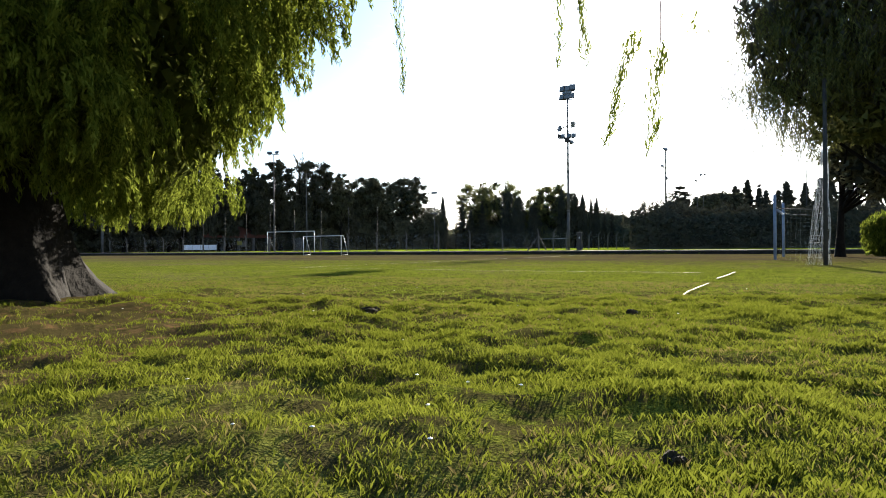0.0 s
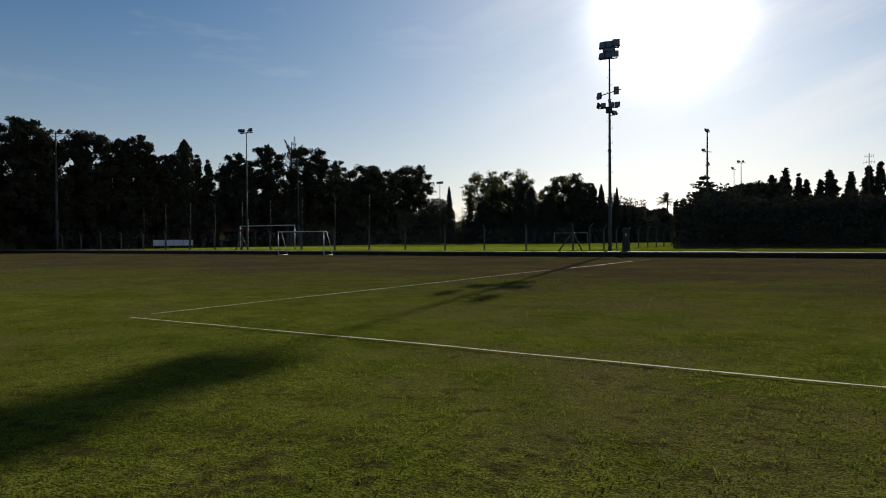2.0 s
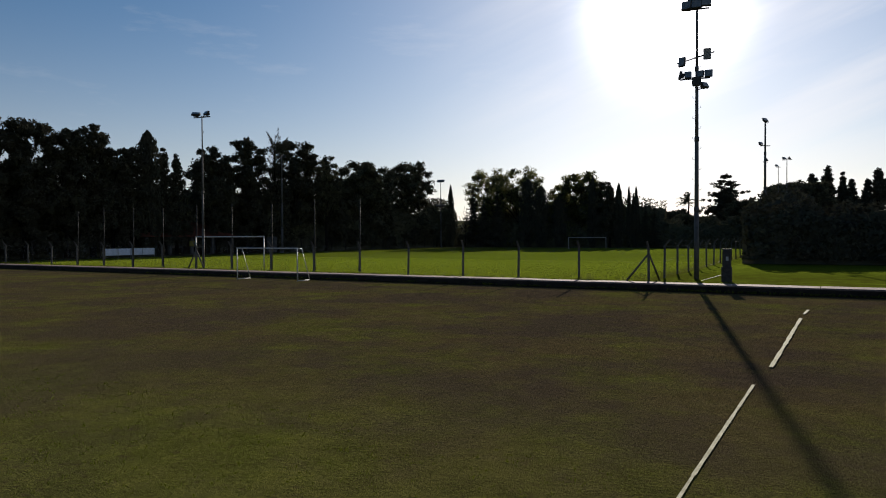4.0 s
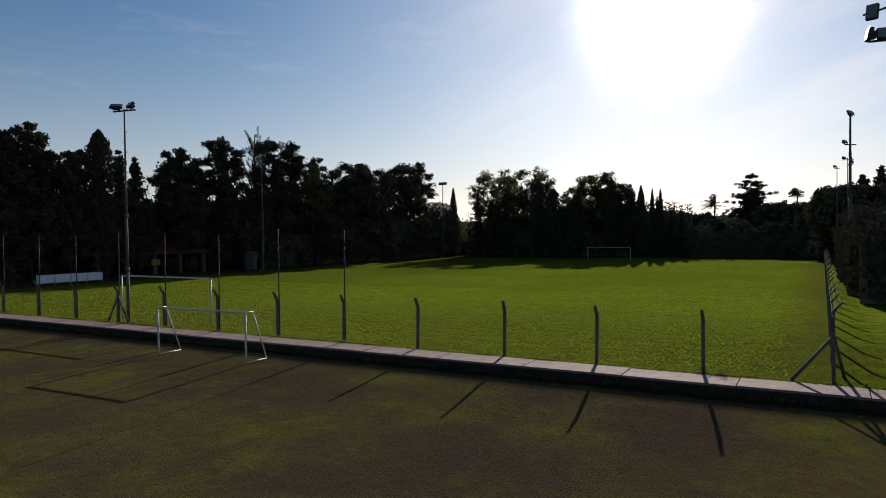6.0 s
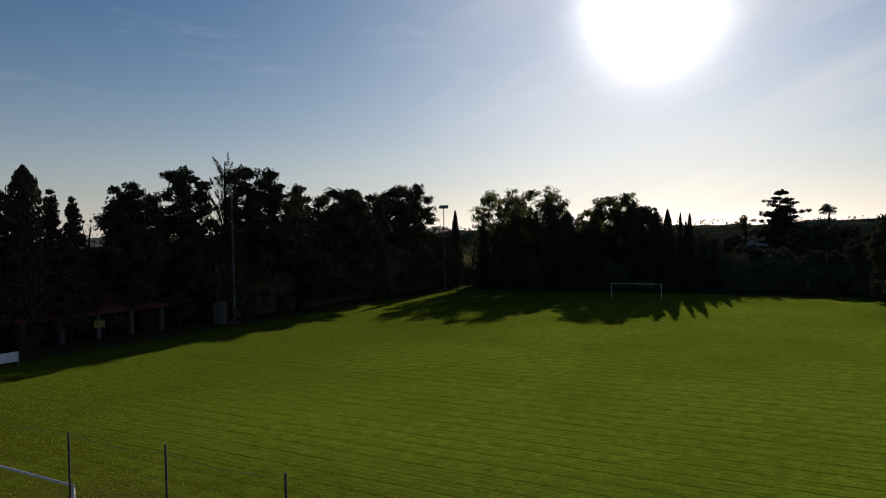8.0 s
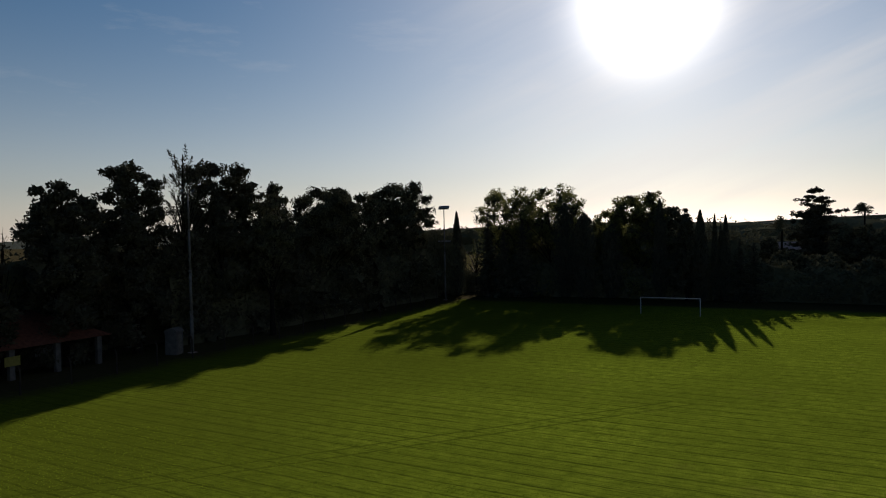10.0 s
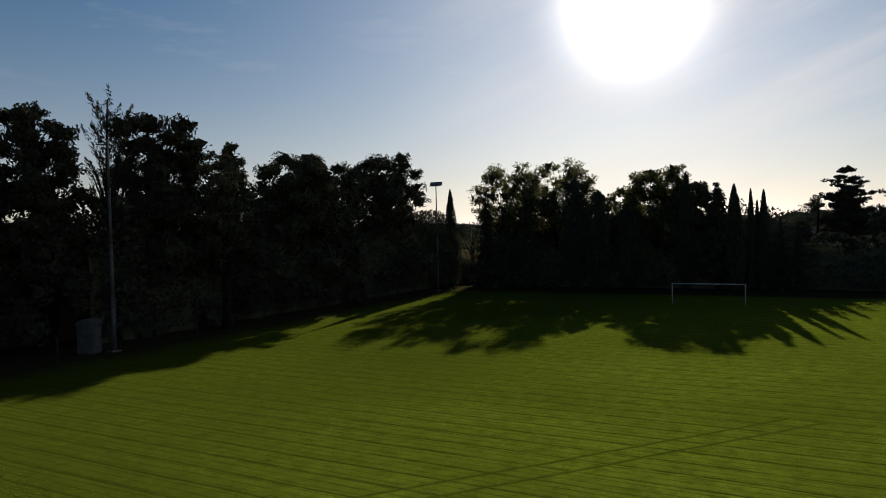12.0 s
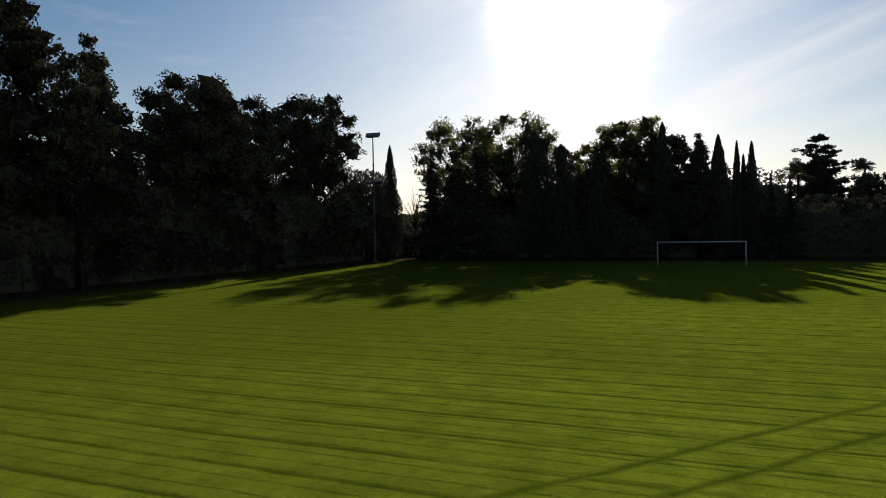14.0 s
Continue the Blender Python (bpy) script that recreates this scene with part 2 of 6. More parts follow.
        # bare soil showing between the tufts of the rough end
        clod = mth(nt, "ADD", noise_tex(nt, 4.5, 4, 0.65), mth(nt, "MULTIPLY", mth(nt, "MINIMUM", at.outputs["Value"], 16.0), -0.018))
        c = mixc(nt, ramp(nt, clod, [(0.3, (0, 0, 0)), (0.46, (0.9, 0.9, 0.9))]), c, (0.04, 0.034, 0.015))
        # the pitch grows browner and barer towards the path
        sy = nt.nodes.new("ShaderNodeSeparateXYZ")
        nt.links.new(geo.outputs["Object"], sy.inputs[0])
        bare = mth(nt, "MINIMUM", mth(nt, "MAXIMUM", mth(nt, "MULTIPLY", mth(nt, "SUBTRACT", sy.outputs["Y"], 19.0), 0.06), 0.0), 1.0)
        thin = ramp(nt, noise_tex(nt, 0.33, 6, 0.7), [(0.34, (0.35, 0.35, 0.35)), (0.58, (0.97, 0.97, 0.97))])
        c = mixc(nt, mixc(nt, 1.0, thin, bare, "MULTIPLY"), c, mixc(nt, noise_tex(nt, 3.0, 5, 0.7), (0.034, 0.024, 0.013), (0.098, 0.076, 0.038)))
        worn2 = ramp(nt, noise_tex(nt, 0.2, 7, 0.72), [(0.44, (0, 0, 0)), (0.58, (0.85, 0.85, 0.85))])
        c = mixc(nt, mixc(nt, 1.0, worn2, bare, "MULTIPLY"), c, mixc(nt, noise_tex(nt, 5.0, 4, 0.7), (0.026, 0.019, 0.015), (0.07, 0.053, 0.04)))
        # dark strip painted along the step as the shadow it casts
        step_shade = mth(nt, "ADD", mth(nt, "SUBTRACT", sy.outputs["Y"], 55.4), mth(nt, "MULTIPLY", mid_n, 0.9))
        c = mixc(nt, ramp(nt, step_shade, [(0.25, (0, 0, 0)), (0.5, (1, 1, 1))]), c, (0.018, 0.014, 0.009))
    nt.links.new(c, b.inputs["Base Color"])
    b.inputs["Roughness"].default_value = 1.0
    b.inputs["Specular IOR Level"].default_value = 0.0
    b.inputs["Sheen Weight"].default_value = 0.02
    b.inputs["Sheen Roughness"].default_value = 0.2
    b.inputs["Sheen Tint"].default_value = (0.55, 0.72, 0.12, 1)
    bump(nt, b, h, 0.8, 0.06)
    if rows:
        # shading normals tilt up and north, sunward, standing for light through the blades
        tilt_noise = nt.nodes.new("ShaderNodeTexNoise")
        tilt_noise.inputs["Scale"].default_value = 9.0
        nt.links.new(nt.nodes.new("ShaderNodeTexCoord").outputs["Object"], tilt_noise.inputs["Vector"])
        lean = nt.nodes.new("ShaderNodeVectorMath")
        lean.operation = "MULTIPLY_ADD"
        lean.inputs[1].default_value, lean.inputs[2].default_value = (1.6, 0.9, 0.0), (-0.8, 0.25, 0.0)
        nt.links.new(tilt_noise.outputs["Color"], lean.inputs[0])
        both = nt.nodes.new("ShaderNodeVectorMath")
        both.operation = "ADD"
        nt.links.new(lean.outputs[0], both.inputs[0])
        nt.links.new(b.inputs["Normal"].links[0].from_socket, both.inputs[1])
        unit = nt.nodes.new("ShaderNodeVectorMath")
        unit.operation = "NORMALIZE"
        nt.links.new(both.outputs[0], unit.inputs[0])
        nt.links.new(unit.outputs[0], b.inputs["Normal"])
    return m


M = {}
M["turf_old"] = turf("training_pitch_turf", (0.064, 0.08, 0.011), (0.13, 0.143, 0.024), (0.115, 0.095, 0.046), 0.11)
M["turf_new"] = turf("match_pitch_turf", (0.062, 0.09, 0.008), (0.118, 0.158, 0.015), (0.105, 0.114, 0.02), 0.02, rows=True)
M["blade"] = leaf_mat("grass_blade", (0.066, 0.08, 0.008), (0.118, 0.132, 0.018), 0.55, 0.5)
M["turf_blade"] = leaf_mat("short_grass_blade", (0.075, 0.098, 0.01), (0.125, 0.15, 0.02), 0.5, 0.7)
M["blade_new"] = leaf_mat("mown_grass_blade", (0.075, 0.105, 0.008), (0.13, 0.17, 0.015), 0.75, 0.6)
M["dry_blade"] = leaf_mat("dry_grass_blade", (0.10, 0.082, 0.03), (0.18, 0.15, 0.055), 0.35, 0.6)
M["leaf"] = leaf_mat("broad_leaf", (0.058, 0.056, 0.039), (0.1, 0.1, 0.06), 0.1)
M["leaf_light"] = leaf_mat("plane_tree_leaf", (0.075, 0.08, 0.03), (0.14, 0.14, 0.05), 0.5)
# leaf colour darkened to hold the shade inside the crowns
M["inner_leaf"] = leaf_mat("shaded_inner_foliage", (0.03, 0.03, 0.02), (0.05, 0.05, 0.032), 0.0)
# frond colour darkened for the shaded inside of the weeping crown
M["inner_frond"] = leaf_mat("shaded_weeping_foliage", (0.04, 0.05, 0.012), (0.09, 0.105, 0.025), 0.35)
M["needle"] = leaf_mat("conifer_needle", (0.038, 0.037, 0.029), (0.066, 0.066, 0.045), 0.06)
M["frond"] = leaf_mat("weeping_frond", (0.05, 0.068, 0.008), (0.17, 0.2, 0.03), 0.55)
M["dark_frond"] = leaf_mat("dark_weeping_frond", (0.045, 0.05, 0.02), (0.11, 0.115, 0.04), 0.25)
M["bark"] = simple("rough_bark", (0.004, 0.0035, 0.003), (0.012, 0.01, 0.008), 9.0, 0.9, bscale=9, bstr=0.9, bdist=0.05)
M["concrete"] = simple("grey_concrete", (0.145, 0.105, 0.098), (0.26, 0.2, 0.188), 1.4, 0.85, bscale=40)
M["old_concrete"] = simple("weathered_concrete_post", (0.06, 0.058, 0.055), (0.13, 0.125, 0.118), 4, 0.85, bscale=40)
# concrete coloured dark for the shade on the step face and west posts
M["kerb"] = simple("shade_dark_concrete", (0.014, 0.012, 0.01), (0.04, 0.034, 0.028), 2, 0.9)
M["mast_steel"] = simple("weathered_mast_steel", (0.06, 0.06, 0.062), (0.12, 0.118, 0.115), 4, 0.7, 0.15)
M["white_paint"] = simple("chipped_white_paint", (0.55, 0.55, 0.53), (0.8, 0.8, 0.78), 6, 0.45)
M["grey_steel"] = simple("galvanised_steel", (0.22, 0.23, 0.24), (0.36, 0.37, 0.38), 5, 0.5, 0.7)
M["dark_steel"] = simple("dark_painted_steel", (0.03, 0.03, 0.032), (0.065, 0.063, 0.06), 5, 0.8, 0.0)
M["lamp_glass"] = simple("floodlight_glass", (0.1, 0.11, 0.12), (0.18, 0.19, 0.2), 8, 0.12)
M["chalk"] = simple("worn_chalk_line", (0.26, 0.26, 0.16), (0.6, 0.58, 0.42), 5, 0.9)
M["blue_board"] = simple("pale_blue_board", (0.45, 0.5, 0.6), (0.62, 0.66, 0.74), 2, 0.6)
# tile colour lowered for the tree shade on the clubhouse roof
M["roof"] = simple("dark_terracotta_tile", (0.05, 0.02, 0.013), (0.11, 0.042, 0.028), 3, 0.85)
# plaster darkened for the tree shade over the booth and the columns
M["plaster"] = simple("shaded_plaster", (0.045, 0.045, 0.046), (0.09, 0.088, 0.086), 2, 0.85)
# goal white darkened for the far goal, which stands in tree shade
M["shaded_white"] = simple("shaded_white_paint", (0.25, 0.25, 0.25), (0.42, 0.42, 0.41), 6, 0.6)
M["goal_white"] = simple("worn_white_goal_paint", (0.36, 0.36, 0.35), (0.58, 0.58, 0.56), 6, 0.5)
M["yellow_paint"] = simple("dull_yellow_paint", (0.12, 0.11, 0.03), (0.2, 0.18, 0.05), 4, 0.8)
M["soil"] = simple("dark_soil", (0.014, 0.011, 0.006), (0.045, 0.034, 0.02), 12, 0.95, bscale=25, bstr=0.8, bdist=0.03)
M["net"] = simple("white_netting", (0.5, 0.5, 0.5), (0.7, 0.7, 0.7), 6, 0.7)
M["blue_paint"] = simple("faded_blue_paint", (0.1, 0.16, 0.28), (0.18, 0.25, 0.38), 5, 0.5)
M["hill"] = simple("distant_woodland", (0.02, 0.028, 0.022), (0.04, 0.05, 0.035), 0.05, 0.95, bscale=0.3, bstr=0.5, bdist=2)
M["house_wall"] = simple("distant_render", (0.3, 0.28, 0.25), (0.5, 0.47, 0.42), 0.5, 0.85)


# ---- mesh helpers ----
def base(name, x, y, z, rz=0.0):
    ob = new(name)
    ob.empty_display_size = 0.3
    ob.matrix_world = pose(x, y, z, 0, 0, rz)
    return ob


def part(name, bm, material, parent=None, label=""):
    me = bpy.data.meshes.new(name)
    bm.to_mesh(me)
    bm.free()
    me.materials.append(material)
    ob = new(name, me)
    ob.parent = parent
    if label:
        ob["label"] = label
    return ob


def np_mesh(name, verts, faces, material, parent=None, label="", smooth=False):
    me = bpy.data.meshes.new(name)
    verts, faces = np.asarray(verts, np.float32), np.asarray(faces, np.int32)
    n, k = faces.shape
    me.vertices.add(len(verts))
    me.vertices.foreach_set("co", verts.ravel())
    me.loops.add(n * k)
    me.loops.foreach_set("vertex_index", faces.ravel())
    me.polygons.add(n)
    me.polygons.foreach_set("loop_start", np.arange(0, n * k, k, dtype=np.int32))
    me.polygons.foreach_set("use_smooth", np.full(n, smooth))
    me.update(calc_edges=True)
    me.materials.append(material)
    ob = new(name, me)
    ob.parent = parent
    if label:
        ob["label"] = label
    return ob


def tube(bm, p, q, r0, r1=None, n=8, caps=True):
    p, q = Vector(p), Vector(q)
    r1 = r0 if r1 is None else r1
    ax = (q - p).normalized()
    side = ax.orthogonal().normalized()
    up = ax.cross(side)
    rings = []
    for c, r in ((p, r0), (q, r1)):
        rings.append([bm.verts.new(c + r * (math.cos(a) * side + math.sin(a) * up)) for a in (2 * math.pi * i / n for i in range(n))])
    for i in range(n):
        f = bm.faces.new((rings[0][i], rings[0][(i + 1) % n], rings[1][(i + 1) % n], rings[1][i]))
        f.smooth = True
    if caps:
        bm.faces.new(rings[0][::-1])
        bm.faces.new(rings[1])


def box(bm, x0, y0, z0, x1, y1, z1, m=None, bev=0.0):
    r = bmesh.ops.create_cube(bm, size=1, matrix=Matrix.Translation(((x0 + x1) / 2, (y0 + y1) / 2, (z0 + z1) / 2)) @ Matrix.Diagonal((abs(x1 - x0), abs(y1 - y0), abs(z1 - z0), 1)))
    vs = r["verts"]
    if bev:
        es = list({e for v in vs for e in v.link_edges})
        o = bmesh.ops.bevel(bm, geom=es, offset=bev, segments=1, affect="EDGES", profile=0.5)
        vs = list({v for f in o["faces"] for v in f.verts} | {v for v in vs if v.is_valid})
    if m is not None:
        bmesh.ops.transform(bm, matrix=m, verts=vs)


def units(rng, n):
    v = rng.normal(size=(n, 3))
    return v / np.linalg.norm(v, axis=1, keepdims=True)


def leaf_cards(rng, c, size, aspect=0.45, lean=(0, 0, 0), along=None):
    """Rhombic folded leaves or sprays at the points c; along: their direction, else at random, leaning to lean."""
    n = len(c)
    u = units(rng, n) + np.asarray(lean) if along is None else along
    u = u / np.linalg.norm(u, axis=1, keepdims=True)
    v = np.cross(u, units(rng, n))
    v /= np.maximum(np.linalg.norm(v, axis=1, keepdims=True), 1e-6)
    w = np.cross(u, v)
    s = (size * rng.uniform(0.6, 1.35, n))[:, None]
    a, b = u * s * 0.5, v * s * 0.5 * aspect
    k = w * s * 0.12
    verts = np.stack([c - a, c + b + k, c + a, c - b + k], 1).reshape(-1, 3)
    return verts, np.arange(4 * n).reshape(-1, 4)


def leaf_tris(rng, c, size, aspect=0.6, lean=(0, 0, 0), along=None):
    """Small three-cornered leaves at the points c, for crowns that stay far off."""
    n = len(c)
    u = units(rng, n) + np.asarray(lean) if along is None else along
    u = u / np.linalg.norm(u, axis=1, keepdims=True)
    v = np.cross(u, units(rng, n))
    v /= np.maximum(np.linalg.norm(v, axis=1, keepdims=True), 1e-6)
    s = (size * rng.uniform(0.6, 1.3, n))[:, None]
    verts = np.stack([c - u * s * 0.5 + v * s * aspect * 0.5, c - u * s * 0.5 - v * s * aspect * 0.5, c + u * s * 0.6], 1).reshape(-1, 3)
    return verts, np.arange(3 * n).reshape(-1, 3)


def ico(level):
    bm = bmesh.new()
    bmesh.ops.create_icosphere(bm, subdivisions=level, radius=1.0)
    v = np.array([x.co[:] for x in bm.verts])
    f = np.array([[x.index for x in t.verts] for t in bm.faces])
    bm.free()
    return v, f


ICO = {1: ico(1), 2: ico(2)}


def clump(rng, c, r, level=1):
    """An uneven solid clump of inner foliage."""
    v, f = ICO[level]
    k = rng.uniform(0.8, 1.12, (len(v), 1))
    return c + v * k * r, f


def merge(sets):
    vs, fs, o = [], [], 0
    for v, f in sets:
        vs.append(v)
        fs.append(f + o)
        o += len(v)
    return np.concatenate(vs), np.concatenate(fs)


# ---- ground: one sheet, the training pitch 0.3 m below the match pitch ----
LOW = LOW_FIELD
STEP_Y = 56.05


def rough_edge(x, y):
    """How far past the border of the tussocky grass a place lies."""
    return y - 7.75 - 0.42 * (x + 4.4) + 0.5 * math.sin(x * 1.7) * math.sin(x * 0.6 + 1)


def ground_z(x, y):
    if y > STEP_Y:
        return 0.0
    d = math.hypot(x + 3, y - 3)
    near = max(0.0, 1 - d / 22)
    rough = 0.05 * noise.noise(Vector((x * 0.9, y * 0.9, 0))) + 0.03 * noise.noise(Vector((x * 2.3, y * 2.3, 5)))
    mound = 0.14 * math.exp(-((x + 8) ** 2 + (y - 3) ** 2) / 6)
    if d < 12:
        rough += 0.035 * (1 - d / 12) * noise.noise(Vector((x * 4.1, y * 4.1, 8)))
    rough *= 0.35 + 1.65 * min(1.0, max(0.0, 0.5 - rough_edge(x, y)))
    return LOW + near * rough + 0.02 * noise.noise(Vector((x * 0.15, y * 0.15, 2))) * (1 if d < 60 else 0) + mound


def build_ground():
    xs = [-2600, -900, -400, -200, -130] + [-100 + 4 * i for i in range(20)] + [-20 + 0.4 * i for i in range(23)] + [-10.9 + 0.16 * i for i in range(94)] + [4.3 + 0.4 * i for i in range(30)] + [18, 22, 28, 36, 50, 80, 150, 400, 900, 2600]
    ys = [-2600, -700, -200, -80, -40, -20, -12] + [-8 + 0.4 * i for i in range(15)] + [-2.1 + 0.16 * i for i in range(82)] + [11.2 + 0.4 * i for i in range(31)] + [24 + 1.5 * i for i in range(21)] + [STEP_Y - 0.004, STEP_Y + 0.004] + [57.5 + 4 * i for i in range(35)] + [205, 260, 400, 900, 2600]
    verts = [(x, y, ground_z(x, y)) for y in ys for x in xs]
    nx = len(xs)
    faces = [(j * nx + i, j * nx + i + 1, (j + 1) * nx + i + 1, (j + 1) * nx + i) for j in range(len(ys) - 1) for i in range(nx - 1)]
    ob = np_mesh("ground", verts, faces, M["turf_old"], smooth=True)
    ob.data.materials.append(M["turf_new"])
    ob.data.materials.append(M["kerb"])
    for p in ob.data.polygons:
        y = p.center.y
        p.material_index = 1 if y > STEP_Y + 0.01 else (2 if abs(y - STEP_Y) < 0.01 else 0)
        if p.material_index == 2:
            p.use_smooth = False
    tagged(ob, "patchy sunlit playing-field grass, one pitch drier than the other", "ground", kind="structure")


build_ground()


def pitch_line(pts, width, label, lift=0.02, mat="chalk"):
    bm = bmesh.new()
    rng = random.Random(3)
    for (x0, y0), (x1, y1) in zip(pts, pts[1:]):
        n = max(2, int(math.hypot(x1 - x0, y1 - y0) / 0.5))
        dx, dy = x1 - x0, y1 - y0
        ln = math.hypot(dx, dy)
        nx_, ny_ = -dy / ln, dx / ln
        prev = None
        for i in range(n + 1):
            t = i / n
            w = width * rng.uniform(0.3, 0.55)
            x, y = x0 + dx * t, y0 + dy * t
            z = ground_z(x, y) + lift
            cur = [bm.verts.new((x + nx_ * w, y + ny_ * w, z)), bm.verts.new((x - nx_ * w, y - ny_ * w, z))]
            if prev:
                bm.faces.new((prev[0], prev[1], cur[1], cur[0]))
            prev = cur
    tagged(part("pitch_line", bm, M[mat]), label, "line", kind="structure")


pitch_line([(-16.2, 17.1), (-11.7, 17.0), (-6.0, 16.8), (-2.2, 16.7)], 0.048, "thin worn white chalk line on the training pitch")
pitch_line([(-16.35, 17.6), (-16.3, 22), (-16.1, 30), (-15.95, 35.2)], 0.05, "thin worn white chalk line on the training pitch")
pitch_line([(-15.8, 37.1), (-15.69, 41.1), (-15.55, 46.3)], 0.1, "bright white chalk line on the training pitch", 0.03)
pitch_line([(-15.5, 47.6), (-15.4, 49.2)], 0.1, "short bright white chalk line in the grass", 0.03)
pitch_line([(-1.24, 8.3), (-1.34, 11.4)], 0.038, "short bright white chalk line in the grass", 0.035)
pitch_line([(-1.45, 13.2), (-1.5, 16.9)], 0.06, "short bright white chalk line in the grass", 0.035)
pitch_line([(-20.5, 59.4), (-20.25, 66.5)], 0.08, "white chalk line beside the fenced pitch")


# ---- masts, posts, goals ----
def floodlight(parent, x, y, z, aim, tilt, w=0.5, h=0.42, yoke=True):
    """A floodlight: housing with cooling back, glass front and yoke; aim and tilt in degrees."""
    m = pose(x, y, z, 0, 0, aim) @ pose(0, 0, 0, -tilt)
    bm = bmesh.new()
    box(bm, -w / 2, -0.07, -h / 2, w / 2, 0.07, h / 2, m, 0.02)
    box(bm, -w * 0.3, 0.07, -h * 0.3, w * 0.3, 0.2, h * 0.3, m, 0.02)
    head = part("floodlight", bm, M["dark_steel"], parent)
    bm = bmesh.new()
    box(bm, -w * 0.45, -0.085, -h * 0.44, w * 0.45, -0.072, h * 0.44, m)
    part("glass", bm, M["lamp_glass"], head)
    if not yoke:
        return
    bm = bmesh.new()
    for s in (-1, 1):
        tube(bm, m @ Vector((s * (w / 2 + 0.02), 0, 0)), m @ Vector((s * (w / 2 + 0.02), 0.05, -h * 0.75)), 0.015, n=5)
    tube(bm, m @ Vector((-w / 2 - 0.02, 0.05, -h * 0.75)), m @ Vector((w / 2 + 0.02, 0.05, -h * 0.75)), 0.018, n=5)
    part("yoke", bm, M["dark_steel"], head)


def mast(x, y, h, r, label, arms, rungs=True, foot=True):
    """A lamp mast; arms: (height, half width, direction, [(offset, aim, tilt, size)])."""
    m = base("floodlight_mast", x, y, 0)
    bm = bmesh.new()
    z, cuts = 0.0, 4
    for i in range(cuts):
        z1 = h * (i + 1) / cuts
        tube(bm, (0, 0, z), (0, 0, z1), r * (1 - 0.16 * i), r * (1 - 0.16 * (i + 1) + 0.06), n=12)
        z = z1
    part("pole", bm, M["mast_steel"], m)
    for i in range(1, cuts):
        bm = bmesh.new()
        tube(bm, (0, 0, h * i / cuts - 0.12), (0, 0, h * i / cuts + 0.12), r * (1 - 0.16 * i) + 0.03, n=12)
        part("collar", bm, M["mast_steel"], m)
    if foot:
        bm = bmesh.new()
        box(bm, -r * 2, -r * 2, -0.05, r * 2, r * 2, 0.07, bev=0.02)
        part("base_plate", bm, M["concrete"], m)
    if rungs:
        for i in range(int((h - 3) / 0.55)):
            s = -1 if i % 2 else 1
            z = 2.6 + 0.55 * i
            bm = bmesh.new()
            rr = r * (1 - 0.6 * z / h)
            tube(bm, (s * rr, 0, z), (s * (rr + 0.12), 0, z + 0.03), 0.011, n=4)
            tube(bm, (s * (rr + 0.12), 0, z + 0.03), (s * (rr + 0.12), 0, z + 0.13), 0.011, n=4)
            part("rung", bm, M["dark_steel"], m)
    for z, half, turn, lamps in arms:
        a = radians(turn)
        d = Vector((math.cos(a), math.sin(a), 0))
        bm = bmesh.new()
        tube(bm, -half * d + Vector((0, 0, z)), half * d + Vector((0, 0, z)), 0.045, n=6)
        if half > 1.0:
            tube(bm, -half * 0.5 * d + Vector((0, 0, z)), Vector((0, 0, z - 0.5)), 0.025, n=5)
            tube(bm, half * 0.5 * d + Vector((0, 0, z)), Vector((0, 0, z - 0.5)), 0.025, n=5)
        part("crossarm", bm, M["dark_steel"], m)
        for off, aim, tilt, size in lamps:
            p = off * d
            floodlight(m, p.x, p.y, z + 0.28, aim, tilt + 18, size * 1.12, size * 0.64)
    tagged(m, label, "mast", "floodlight masts")
    return m


def tall_mast():
    m = mast(-20.97, 60.8, 15.1, 0.135, "tall tapered grey steel floodlight mast with climbing rungs and clustered lamps", [], foot=False)
    for (xa, za), (xb, zb), r in (((-0.98, 11.8), (0.88, 12.27), 0.035), ((-0.82, 10.92), (0.66, 10.92), 0.04), ((0.0, 10.3), (0.42, 10.42), 0.03), ((-0.68, 14.62), (0.62, 14.62), 0.045), ((-0.7, 15.4), (0.74, 15.4), 0.045)):
        bm = bmesh.new()
        tube(bm, (xa, xa * 0.15 - 0.09, za - 0.14), (xb, xb * 0.15 - 0.09, zb - 0.14), r, n=6)
        part("crossarm", bm, M["dark_steel"], m)
    bm = bmesh.new()
    box(bm, -0.2, -0.34, 10.36, 0.24, -0.13, 10.84, bev=0.03)
    part("junction_box", bm, M["dark_steel"], m)
    for x, z, aim, tilt, w, h in ((-0.72, 11.86, -22, 12, 0.36, 0.52), (0.53, 12.18, 14, -8, 0.38, 0.58), (-0.8, 11.14, -78, 12, 0.36, 0.42), (-0.42, 11.14, 12, 10, 0.36, 0.36), (0.2, 11.14, -8, 10, 0.36, 0.36), (0.6, 11.14, 6, 10, 0.4, 0.38), (0.4, 10.52, 58, 32, 0.42, 0.34),
                                  (-0.5, 14.86, -14, 16, 0.52, 0.5), (0.0, 14.9, 4, 14, 0.54, 0.52), (0.46, 14.94, 20, 16, 0.5, 0.5), (-0.46, 15.66, -12, 14, 0.52, 0.54), (0.03, 15.68, 3, 12, 0.54, 0.54), (0.53, 15.74, 16, 16, 0.54, 0.6), (0.0, 15.3, 8, 10, 0.9, 0.34)):
        floodlight(m, x, x * 0.15 - 0.13, z - 0.14, aim, tilt, w, h, False)


